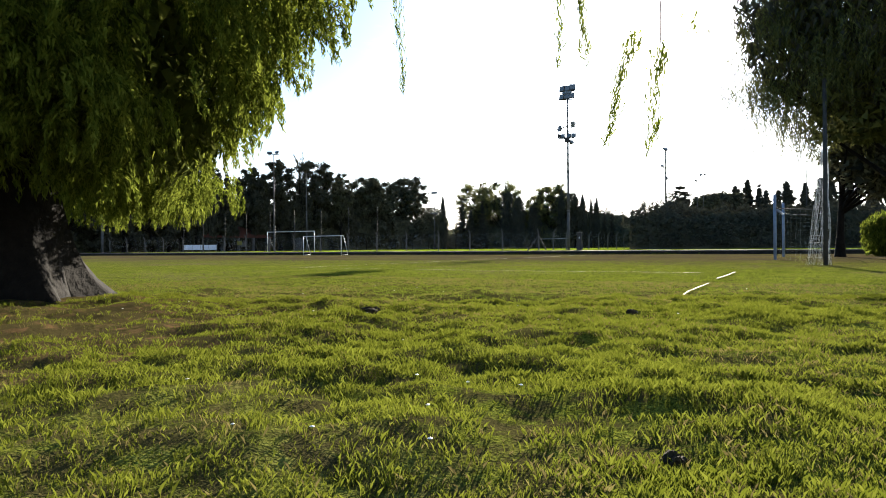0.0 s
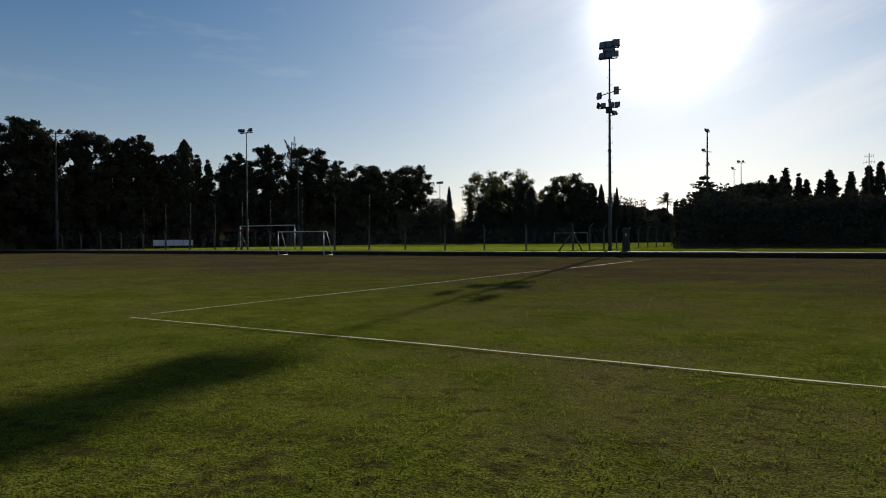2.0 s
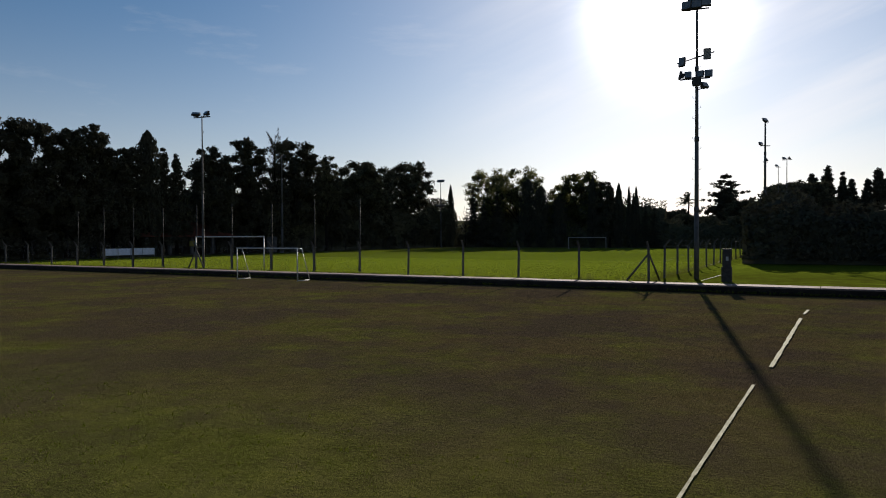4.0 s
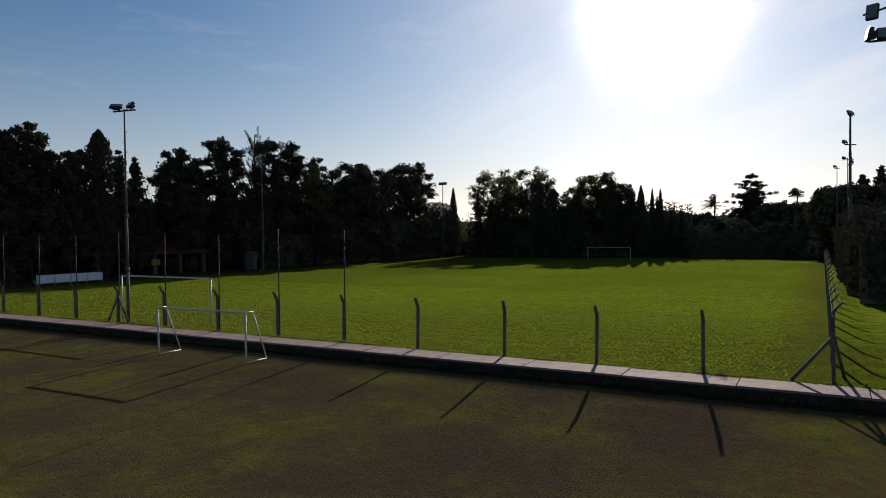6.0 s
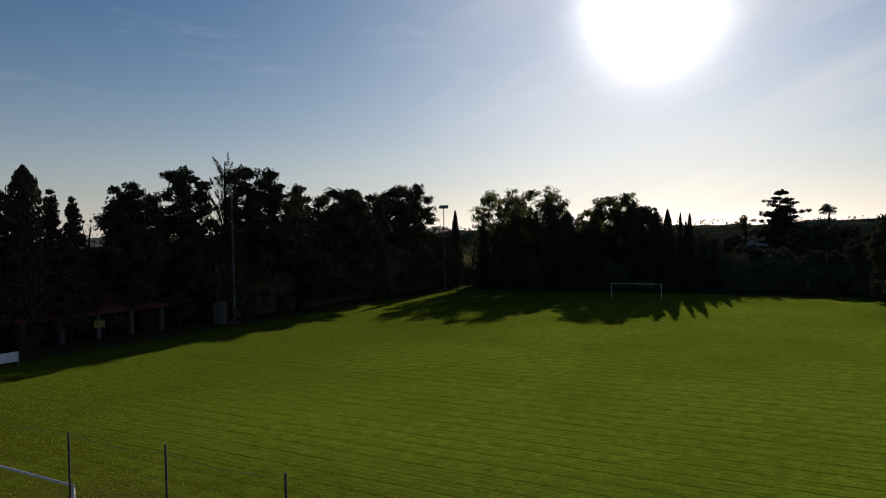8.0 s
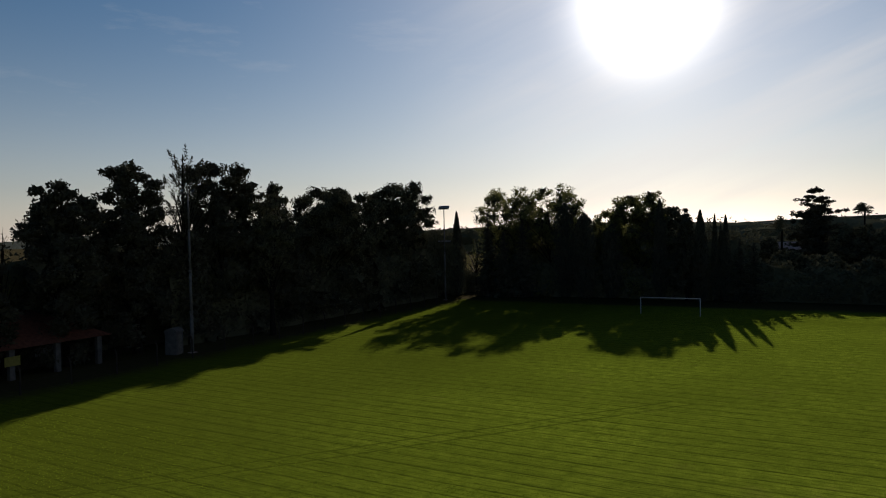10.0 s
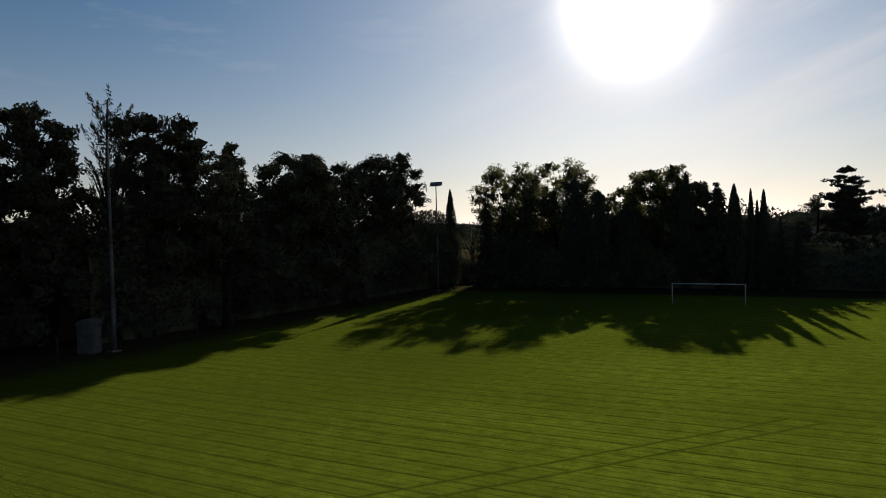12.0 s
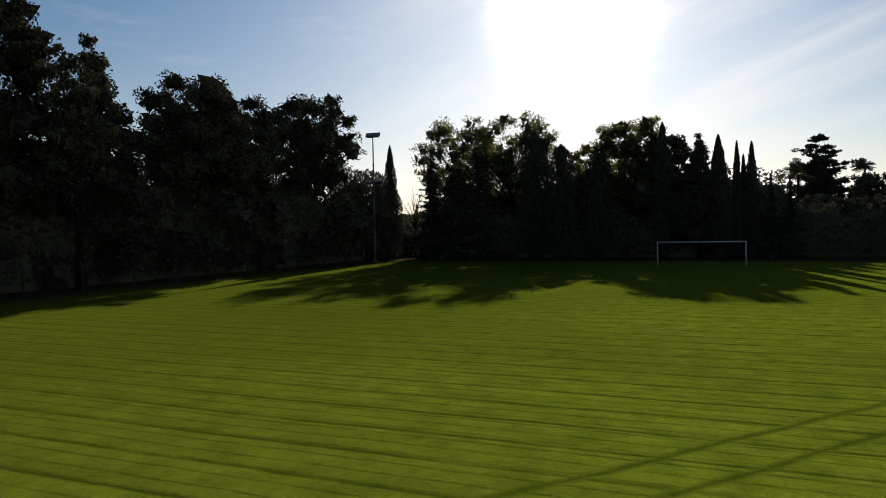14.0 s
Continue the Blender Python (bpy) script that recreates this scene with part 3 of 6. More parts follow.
tall_mast()
mast(-56.05, 57.95, 11.6, 0.095, "slim grey floodlight mast with two lamps beside the goal fence",
     [(11.5, 0.75, 10, [(-0.55, 40, 42, 0.55), (0.42, -12, 20, 0.5)])])
mast(-91.9, 157.0, 15.5, 0.16, "slim floodlight mast with a box of lamps at the far corner",
     [(15.0, 0.8, 0, [(-0.45, 0, 15, 0.85), (0.47, 8, 15, 0.85)]), (9.4, 1.1, 0, [(-0.95, 0, 15, 0.45), (-0.35, 0, 15, 0.45), (0.4, 0, 15, 0.45), (0.95, 0, 15, 0.45)])], rungs=False)
mast(-20.9, 106.1, 15.4, 0.2, "grey floodlight mast with lamps on the pitch side", [(15.0, 0.35, 90, [(0.25, 90, 20, 0.7), (-0.2, 60, 20, 0.7)]), (12.4, 0.55, 30, [(-0.5, 60, 20, 0.5)]), (10.6, 0.4, 60, [(0.3, 90, 20, 0.5)])], rungs=False)
mast(-21.4, 138.5, 13.1, 0.1, "slim pole with a single lamp beside the far shrubs", [(12.9, 0.35, 10, [(-0.25, 60, 20, 0.45)])], rungs=False)
mast(-20.2, 138.0, 14.2, 0.12, "slim floodlight mast with two lamps at its head", [(13.9, 0.7, 10, [(-0.4, 60, 20, 0.6), (0.35, 100, 20, 0.6)])], rungs=False)
mast(-92.7, 60.6, 15.2, 0.2, "floodlight mast among pines with a wide row of lamps", [(14.9, 1.9, 40, [(-1.6, -50, 20, 0.9), (-0.55, -50, 20, 0.9), (0.5, -50, 20, 0.9), (1.5, -50, 20, 0.9)]), (9.3, 1.3, 40, [(-1.1, -50, 20, 0.5), (1.1, -50, 20, 0.5)])], rungs=False)
mast(-91.8, 104.9, 15.8, 0.17, "slim floodlight pole standing before tall trees", [(15.4, 0.8, 60, [(-0.5, -30, 20, 0.5), (0.5, -30, 20, 0.5)])], rungs=False)


def bent_post(name, h, bend, r=0.053):
    bm = bmesh.new()
    k = h - 0.38
    box(bm, -r, -r, -0.05, r, r, k, bev=0.015)
    v = [bm.verts.new(c) for c in ((-r, -r, k), (r, -r, k), (r, r, k), (-r, r, k))]
    t = [bm.verts.new((c.co.x * 0.75 + bend[0], c.co.y * 0.75 + bend[1], h)) for c in v]
    for i in range(4):
        bm.faces.new((v[i], v[(i + 1) % 4], t[(i + 1) % 4], t[i]))
    bm.faces.new(t)
    return bm


def wire_mesh(p, q, h, cell=0.16, w=0.0014):
    """Diamond wire between two points on the ground, as thin flat strips."""
    p, q = Vector(p), Vector(q)
    ln = (q - p).length
    d = (q - p) / ln
    vs, fs = [], []
    n = int((ln + h) / cell)
    for s in (1, -1):
        for i in range(n):
            a = i * cell - (h if s > 0 else 0)
            lo, hi = (a, a + h) if s > 0 else (a, a - h)
            za, zb = 0.0, h
            def clip(u):
                return (u - lo) / (hi - lo) * h
            u0, u1 = lo, hi
            if min(u0, u1) < 0 or max(u0, u1) > ln:
                c0, c1 = min(max(u0, 0), ln), min(max(u1, 0), ln)
                if abs(c1 - c0) < 0.02:
                    continue
                za, zb, u0, u1 = clip(c0), clip(c1), c0, c1
            a3, b3 = p + d * u0 + Vector((0, 0, za + 0.05)), p + d * u1 + Vector((0, 0, zb + 0.05))
            k = len(vs)
            off = d * w
            vs += [a3 - off, a3 + off, b3 + off, b3 - off]
            fs.append((k, k + 1, k + 2, k + 3))
    return [tuple(v) for v in vs], fs


def wire_run(points, r):
    """One unbroken wire through the points."""
    bm = bmesh.new()
    ax = (points[-1] - points[0]).normalized()
    side = ax.orthogonal().normalized()
    up = ax.cross(side)
    rings = [[bm.verts.new(c + r * (math.cos(a) * side + math.sin(a) * up)) for a in (0, math.pi / 2, math.pi, 1.5 * math.pi)] for c in points]
    for a, b in zip(rings, rings[1:]):
        for i in range(4):
            bm.faces.new((a[i], a[(i + 1) % 4], b[(i + 1) % 4], b[i]))
    return bm


def fence(name, label, posts, bend, wires, wire=0.003, stone="old_concrete"):
    """posts: places in order; bend: how far the heads lean outwards."""
    f = base(name, posts[0][0], posts[0][1], 0)
    o = Vector((posts[0][0], posts[0][1], 0))
    rng = random.Random(len(posts))
    for x, y in posts:
        h = 2.12 + rng.uniform(-0.06, 0.06)
        ob = part("post", bent_post("post", h, bend), M[stone], f)
        ob.matrix_local = Matrix.Translation(Vector((x, y, 0)) - o) @ pose(0, 0, 0, rng.uniform(-1.6, 1.6), rng.uniform(-1.6, 1.6), rng.uniform(-6, 6))
    a, b = Vector((*posts[0], 0)) - o, Vector((*posts[-1], 0)) - o
    if wires:
        vs, fs = wire_mesh(a, b, 1.72)
        tagged(np_mesh("wire_mesh", vs, fs, M["grey_steel"], f, "grey diamond wire mesh"), kind="stuff")
    for z, t in ((0.12, 0.0), (0.95, 0.0), (1.74, 0.0), (1.88, 0.4), (2.06, 0.85)):
        e = Vector((bend[0] * t, bend[1] * t, z)) - o
        part("strand", wire_run([Vector((x, y, rng.uniform(-0.012, 0.012))) + e for x, y in posts], wire), M["dark_steel"], f)
    return tagged(f, label, "fence", "pitch fences")


def brace(parent, o, x, y, dx, dy):
    bm = bmesh.new()
    tube(bm, Vector((x, y, 1.45)) - o, Vector((x + dx, y + dy, 0.0)) - o, 0.05, 0.06, n=6)
    part("brace", bm, M["old_concrete"], parent)


FENCE_Y, FENCE_X = 57.7, -22.8
south_posts = [(x, FENCE_Y) for x in (FENCE_X, -26.5, -30.05, -33.6, -37.45, -41.2, -45.0, -48.9, -52.8, -56.6, -60.4, -64.1, -67.9, -71.6, -75.4, -79.1, -82.9, -86.6)]
south = fence("wire_fence", "wire fence on bent-topped concrete posts along a concrete path", south_posts, (0, -0.26), True)
so = Vector((FENCE_X, FENCE_Y, 0))
brace(south, so, FENCE_X, FENCE_Y, -1.15, 0.0)
brace(south, so, FENCE_X, FENCE_Y, 0.3, 1.15)
brace(south, so, FENCE_X - 33.75, FENCE_Y, -0.9, 0)
brace(south, so, FENCE_X - 33.75, FENCE_Y, 0.9, 0)
east = fence("wire_fence", "wire fence on bent-topped concrete posts down the side of the pitch", [(FENCE_X, FENCE_Y + 3.83 * i) for i in range(1, 24)], (0.3, 0), True, 0.005)
# posts take the shade-darkened concrete, since the trees keep them dim
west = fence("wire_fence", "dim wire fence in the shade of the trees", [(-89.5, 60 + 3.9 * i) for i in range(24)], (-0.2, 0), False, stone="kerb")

# tall ball-stop poles behind the goal, with their top cable
stop = base("ball_stop_net_frame", 0, FENCE_Y, 0)
stop_x = [x for x, _ in south_posts[5:14]]
for i, sx in enumerate(stop_x):
    bm = bmesh.new()
    tube(bm, (sx, 0.11, -0.02), (sx + 0.05 * math.sin(i * 3.3), 0.11, 4.85 + 0.12 * math.sin(i * 2.1)), 0.035, 0.028, n=8)
    part("pole", bm, M["dark_steel"], stop)
sag = []
for xa, xb in zip(stop_x, stop_x[1:]):
    sag += [Vector((xa, 0.11, 4.72)), Vector(((xa + xb) / 2, 0.11, 4.62))]
bm = wire_run(sag + [Vector((stop_x[-1], 0.11, 4.72))], 0.006)
part("cable", bm, M["dark_steel"], stop)
tagged(stop, "row of slim dark poles for a ball-stop net", "net frame")


def goal(x, y, z, rz, width, height, depth, label, mat, net=False, r=0.06, lean=True, frame_only=False):
    g = base("football_goal", x, y, z, rz)
    h = width / 2
    for s in (-1, 1):
        bm = bmesh.new()
        tube(bm, (s * h, 0, 0), (s * h, 0, height), r, n=12)
        part("post", bm, mat, g)
    bm = bmesh.new()
    tube(bm, (-h - r, 0, height), (h + r, 0, height), r, n=12)
    part("crossbar", bm, mat, g)
    if not frame_only:
        for s in (-1, 1):
            bm = bmesh.new()
            top = 0.42 if lean else 0.8
            tube(bm, (s * h, 0, height), (s * h, top, height - 0.02), r * 0.6, n=8)
            tube(bm, (s * h, top, height - 0.02), (s * h, depth, 0.03), r * 0.6, n=8)
            part("back_stay", bm, mat, g)
            bm = bmesh.new()
            tube(bm, (s * h, 0, 0.04), (s * h, depth, 0.04), r * 0.6, n=8)
            part("ground_bar", bm, mat, g)
    if net:
        bm = bmesh.new()
        c = 0.3
        n = int(width / c)
        for i in range(n + 1):
            u = -h + width * i / n
            tube(bm, (u, 0.8, height - 0.05), (u, depth, 0.02), 0.003, n=3, caps=False)
        for i in range(10):
            t = i / 9
            tube(bm, (-h, 0.8 + (depth - 0.8) * t, (height - 0.05) * (1 - t)), (h, 0.8 + (depth - 0.8) * t, (height - 0.05) * (1 - t)), 0.003, n=3, caps=False)
        for s in (-1, 1):
            for i in range(8):
                u = depth * i / 7
                tp = height if u < 0.8 else height * (1 - (u - 0.8) / (depth - 0.8))
                tube(bm, (s * h, u, 0), (s * h, u, max(tp, 0.05)), 0.003, n=3, caps=False)
            for i in range(9):
                zz = height * i / 9
                tube(bm, (s * h, 0, zz), (s * h, 0.8 + (depth - 0.8) * (1 - zz / height), zz), 0.003, n=3, caps=False)
        tagged(part("net", bm, M["net"], g, "white goal netting"), kind="stuff")
    tagged(g, label, "goal", "football goals")
    return g


goal(-54.8, 59.3, 0, 180, 7.32, 2.44, 1.2, "white full-size football goal without a net inside the fence", M["goal_white"], frame_only=True, r=0.045)
goal(-54.8, 148.5, -0.26, 0, 7.32, 2.44, 1.2, "white full-size football goal in the shade of the far trees", M["shaded_white"], frame_only=True)
goal(-44.95, 53.2, LOW, 2, 4.85, 2.0, 1.15, "smaller portable white football goal with slanting back stays", M["goal_white"], r=0.038)


def box_goal():
    """A deep goal with tall front posts and netting on an upright back frame."""
    g = base("football_goal", -1.6, 37.9, LOW, -90)
    h, d, top = 3.66, 1.95, 2.44
    for s in (-1, 1):
        bm = bmesh.new()
        tube(bm, (s * h, 0, -0.05), (s * h, 0, 3.1), 0.07, n=12)
        part("post", bm, M["blue_paint"], g, "faded blue-grey front post")
        bm = bmesh.new()
        tube(bm, (s * h, d, -0.05), (s * h, d, 2.3), 0.025, n=8)
        part("back_post", bm, M["mast_steel"], g)
        bm = bmesh.new()
        tube(bm, (s * h, 0, top), (s * h, d, 2.3), 0.03, n=8)
        part("side_bar", bm, M["mast_steel"], g)
    bm = bmesh.new()
    tube(bm, (-h, 0, top), (h, 0, top), 0.06, n=12)
    part("crossbar", bm, M["blue_paint"], g)
    bm = bmesh.new()
    tube(bm, (-h, d, 2.3), (h, d, 2.3), 0.03, n=8)
    part("back_bar", bm, M["mast_steel"], g)
    bm = bmesh.new()
    for i in range(37):
        u = -h + 2 * h * i / 36
        tube(bm, (u, d, 0), (u + 0.02, d + 0.06 * math.sin(i), 2.28), 0.0009, n=3, caps=False)
    for i in range(12):
        tube(bm, (-h, d, 0.19 * i), (h, d, 0.19 * i), 0.0009, n=3, caps=False)
    for s in (-1, 1):
        for i in range(10):
            u = d * i / 9
            tube(bm, (s * h, u, 0), (s * h, u, 2.36), 0.001, n=3, caps=False)
        for i in range(12):
            tube(bm, (s * h, 0, 0.2 * i), (s * h, d, 0.19 * i), 0.001, n=3, caps=False)
    tagged(part("net", bm, M["net"], g, "white goal netting"), kind="stuff")
    tagged(g, "blue-grey football goal with tall posts and a white net", "goal", "football goals")


box_goal()


# ---- concrete path, its slabs last in the file ----
pave = base("pavement", 0, 56.7, 0)
tagged(pave, "narrow path of pale concrete slabs along the fence", "path", kind="structure")


# ---- pillar, board, booth, hut ----
def pillar():
    p = base("utility_pillar", -19.2, 58.7, 0)
    bm = bmesh.new()
    box(bm, -0.23, -0.22, -0.05, 0.23, 0.22, 0.78, bev=0.02)
    part("base", bm, M["dark_steel"], p)
    bm = bmesh.new()
    box(bm, -0.19, -0.17, 0.78, 0.19, 0.17, 1.62, bev=0.02)
    part("cabinet", bm, M["dark_steel"], p)
    bm = bmesh.new()
    box(bm, -0.22, -0.2, 1.62, 0.22, 0.2, 1.69, bev=0.015)
    part("cap", bm, M["old_concrete"], p, "grey concrete cap")
    bm = bmesh.new()
    box(bm, -0.02, -0.19, 1.1, 0.1, -0.171, 1.3)
    part("plate", bm, M["grey_steel"], p)
    tagged(p, "dark utility pillar with a grey cap beside the path", "pillar")


pillar()


def board():
    b = base("advertising_board", -88.0, 74.6, 0, 90)
    for i in range(4):
        bm = bmesh.new()
        box(bm, -3.4 + 1.7 * i + 0.01, -0.03, 0.35, -1.7 + 1.7 * i - 0.01, 0.03, 1.15, bev=0.01)
        part("panel", bm, M["blue_board"], b)
    for i in range(5):
        bm = bmesh.new()
        tube(bm, (-3.3 + 1.65 * i, -0.06, 0), (-3.3 + 1.65 * i, -0.06, 1.1), 0.03, n=6)
        part("leg", bm, M["grey_steel"], b)
    tagged(b, "long pale blue board on short legs beside the pitch", "board")


board()


def booth():
    b = base("booth", -92.8, 103.6, 0, 20)
    bm = bmesh.new()
    box(bm, -0.62, -0.6, 0, 0.62, 0.6, 2.15, bev=0.05)
    part("body", bm, M["plaster"], b)
    bm = bmesh.new()
    n = 10
    ring = []
    for s in (-0.66, 0.66):
        ring.append([bm.verts.new((0.68 * math.cos(math.pi * i / n), s, 2.15 + 0.42 * math.sin(math.pi * i / n))) for i in range(n + 1)])
    for i in range(n):
        bm.faces.new((ring[0][i], ring[0][i + 1], ring[1][i + 1], ring[1][i]))
    bm.faces.new(ring[0])
    bm.faces.new(ring[1][::-1])
    part("roof", bm, M["plaster"], b)
    bm = bmesh.new()
    box(bm, 0.62, -0.38, 0.05, 0.65, 0.38, 1.95, bev=0.01)
    door = part("door", bm, M["old_concrete"], b, "grey painted door")
    bm = bmesh.new()
    tube(bm, (0.66, 0.28, 0.95), (0.7, 0.28, 0.95), 0.02, n=6)
    part("knob", bm, M["dark_steel"], door)
    tagged(b, "pale arched-roof booth under the trees", "booth")


booth()


def pavilion():
    """A low clubhouse: tiled hipped roof over a veranda on white columns."""
    p = base("clubhouse", -99.5, 90.0, 0)
    bm = bmesh.new()
    box(bm, -3.6, -7.5, 0, 0.2, 7.5, 2.7, bev=0.03)
    # wall under the roof takes the same shade-darkened concrete
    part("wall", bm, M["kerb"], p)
    bm = bmesh.new()
    e = [(-4.4, -8.6, 2.7), (4.6, -8.6, 2.55), (4.6, 8.6, 2.55), (-4.4, 8.6, 2.7)]
    ev = [bm.verts.new(c) for c in e]
    r0, r1 = bm.verts.new((-0.6, -4.6, 5.0)), bm.verts.new((-0.6, 4.6, 5.0))
    for f in ((ev[0], ev[1], r0), (ev[1], ev[2], r1, r0), (ev[2], ev[3], r1), (ev[3], ev[0], r0, r1), tuple(ev[::-1])):
        bm.faces.new(f)
    roof = part("roof", bm, M["roof"], p, "dull red tiled roof")
    bm = bmesh.new()
    tube(bm, (-0.6, -4.6, 5.02), (-0.6, 4.6, 5.02), 0.12, n=6)
    part("ridge", bm, M["roof"], roof)
    for i in range(5):
        bm = bmesh.new()
        y = -7.6 + 3.8 * i
        box(bm, 3.75, y - 0.22, 0, 4.2, y + 0.22, 2.5, bev=0.03)
        part("column", bm, M["plaster"], p, "pale plastered column")
    for y in (-4, 0.5, 5):
        bm = bmesh.new()
        box(bm, 0.2, y - 0.9, 0.9, 0.24, y + 0.9, 2.1)
        part("window", bm, M["lamp_glass"], p)
    bm = bmesh.new()
    box(bm, 4.21, -0.62, 1.18, 4.26, 0.6, 1.95, bev=0.01)
    part("sign", bm, M["yellow_paint"], p, "plain yellow sign board")
    tagged(p, "low clubhouse with a dull red tiled roof and pale columns", "building")


pavilion()


# ---- trees ----
def limbs(bm, rng, h, r, ends, lean=(0, 0), trunk_top=0.85, wob=0.25):
    """A tapered, slightly crooked trunk with limbs to the given ends."""
    n = 7
    pts = [Vector((lean[0] * t + wob * math.sin(3.1 * t + h) * t, lean[1] * t + wob * math.cos(2.3 * t + h) * t, h * trunk_top * t - 0.15 * (1 - t))) for t in (i / n for i in range(n + 1))]
    for i in range(n):
        a, b = i / n, (i + 1) / n
        flare = 1.5 if i == 0 else 1.0
        tube(bm, pts[i], pts[i + 1], r * (1 - 0.85 * a) * flare, r * (1 - 0.85 * b), n=8, caps=False)
    for e in ends:
        e = Vector(e)
        t = min(0.95, max(0.25, (e.z / h) * 0.72))
        k = t * n
        i = min(int(k), n - 1)
        s = pts[i].lerp(pts[i + 1], k - i)
        mid = s.lerp(e, 0.5) + Vector((0, 0, 0.08 * (e - s).length))
        rr = r * (1 - 0.85 * t) * 0.45 + 0.02
        tube(bm, s, mid, rr, rr * 0.7, n=5, caps=False)
        tube(bm, mid, e, rr * 0.7, rr * 0.2, n=5, caps=False)


def crown_lobes(rng, kind, h, w):
    """Clumps of a crown in the tree's own space: centre, radii, and whether it has a solid core."""
    out = []

    def clumped(c, big, flat, n):
        out.append((c, np.array([big, big, big * flat]), True))
        for v in units(rng, n):
            v[2] = v[2] * 0.7 + 0.15
            s = big * rng.uniform(0.34, 0.58)
            out.append((c + v * np.array([big, big, big * flat]) * rng.uniform(0.75, 1.05), np.array([s, s, s * max(flat, 0.7)]), False))

    if kind == "broad":
        z0 = h * 0.3
        cz, hz = (h + z0) / 2, (h - z0) / 2
        for i in range(34):
            f = (i + 0.5) / 34
            up, a = 1 - 1.72 * f, i * 2.399 + rng.uniform(-0.35, 0.35)
            q = math.sqrt(max(0.05, 1 - up * up)) if up < 0.25 else math.sqrt(1 - 0.78 * up * up)
            big = min(w, h * 0.75) * rng.uniform(0.1, 0.16)
            k = rng.uniform(0.72, 1.0)
            c = np.array([math.cos(a) * q * (w / 2 * k - big * 0.5), math.sin(a) * q * (w / 2 * k - big * 0.5), cz + up * (hz - big * 0.75) * rng.uniform(0.86, 1.0)])
            clumped(c, big, 0.8, 7)
        for v in units(rng, 7):
            out.append((np.array([v[0] * w * 0.16, v[1] * w * 0.16, cz + v[2] * hz * 0.42 - 0.06 * h]), np.array([w * 0.2, w * 0.2, hz * 0.42]), True))
    elif kind == "pine":
        turn = rng.uniform(0, 2 * math.pi)
        for i in range(34):
            t = (i + rng.uniform(0, 1)) / 34
            z = h * (0.26 + 0.69 * t ** 0.85)
            a = turn + i * 2.4 + rng.uniform(-0.5, 0.5)
            big = min(w, h * 0.55) * rng.uniform(0.13, 0.21) * (1.1 - 0.2 * t)
            rad = (w / 2 - big * 0.45) * (0.5 + 0.5 * math.sin(math.pi * (0.12 + 0.72 * t))) * rng.uniform(0.55, 1.05)
            clumped(np.array([rad * math.cos(a), rad * math.sin(a), min(z, h - big * 0.7)]), big, 0.68, 6)
        big = w * 0.13
        clumped(np.array([rng.uniform(-0.08, 0.08) * w, rng.uniform(-0.08, 0.08) * w, h - big * 0.75]), big, 0.75, 6)
        for t in (0.35, 0.5, 0.64, 0.77):
            out.append((np.array([rng.uniform(-0.05, 0.05) * w, rng.uniform(-0.05, 0.05) * w, h * t]), np.array([w * 0.24, w * 0.24, h * 0.12]), True))
    elif kind == "cone":
        for i in range(40):
            t = (i + rng.uniform(0, 1)) / 40
            a = i * 2.4 + rng.uniform(-0.5, 0.5)
            big = w * rng.uniform(0.12, 0.18) * (1.15 - 0.45 * t)
            rad = max(0.0, w / 2 * (1 - t ** 1.9) - big * 0.35) * rng.uniform(0.7, 1.1)
            clumped(np.array([rad * math.cos(a), rad * math.sin(a), h * (0.12 + 0.82 * t)]), big, 0.85, 5)
        clumped(np.array([0, 0, h - w * 0.07]), w * 0.07, 1.0, 5)
        for t in (0.2, 0.35, 0.5, 0.64, 0.76):
            out.append((np.array([0, 0, h * t]), np.array([w * 0.3 * (1.25 - t), w * 0.3 * (1.25 - t), h * 0.11]), True))
    elif kind == "cedar":
        for tier in range(9):
            t = tier / 8
            z = h * (0.34 + 0.6 * t)
            for b in range(7 - tier // 3):
                a = tier * 1.1 + 6.28 * b / (7 - tier // 3) + rng.uniform(-0.3, 0.3)
                ln, up = w / 2 * (1 - 0.78 * t ** 1.3) * rng.uniform(0.55, 1.1), rng.normal(0, 0.032) * h
                for q in (0.4, 0.68, 0.95):
                    big = w * (0.075 - 0.035 * t) * rng.uniform(0.8, 1.2) * (1.2 - 0.45 * q)
                    out.append((np.array([math.cos(a) * ln * q, math.sin(a) * ln * q, min(z + up, h * 0.96) + 0.08 * ln * q * q]), np.array([big, big, big * 0.5]), q < 0.8))
        out.append((np.array([0, 0, h * 0.97]), np.array([w * 0.03, w * 0.03, h * 0.035]), False))
        for t in (0.12, 0.25, 0.38, 0.5, 0.62, 0.74):
            out.append((np.array([0, 0, h * t]), np.array([w * 0.3 * (1.2 - t), w * 0.3 * (1.2 - t), h * 0.08]), True))
    return out


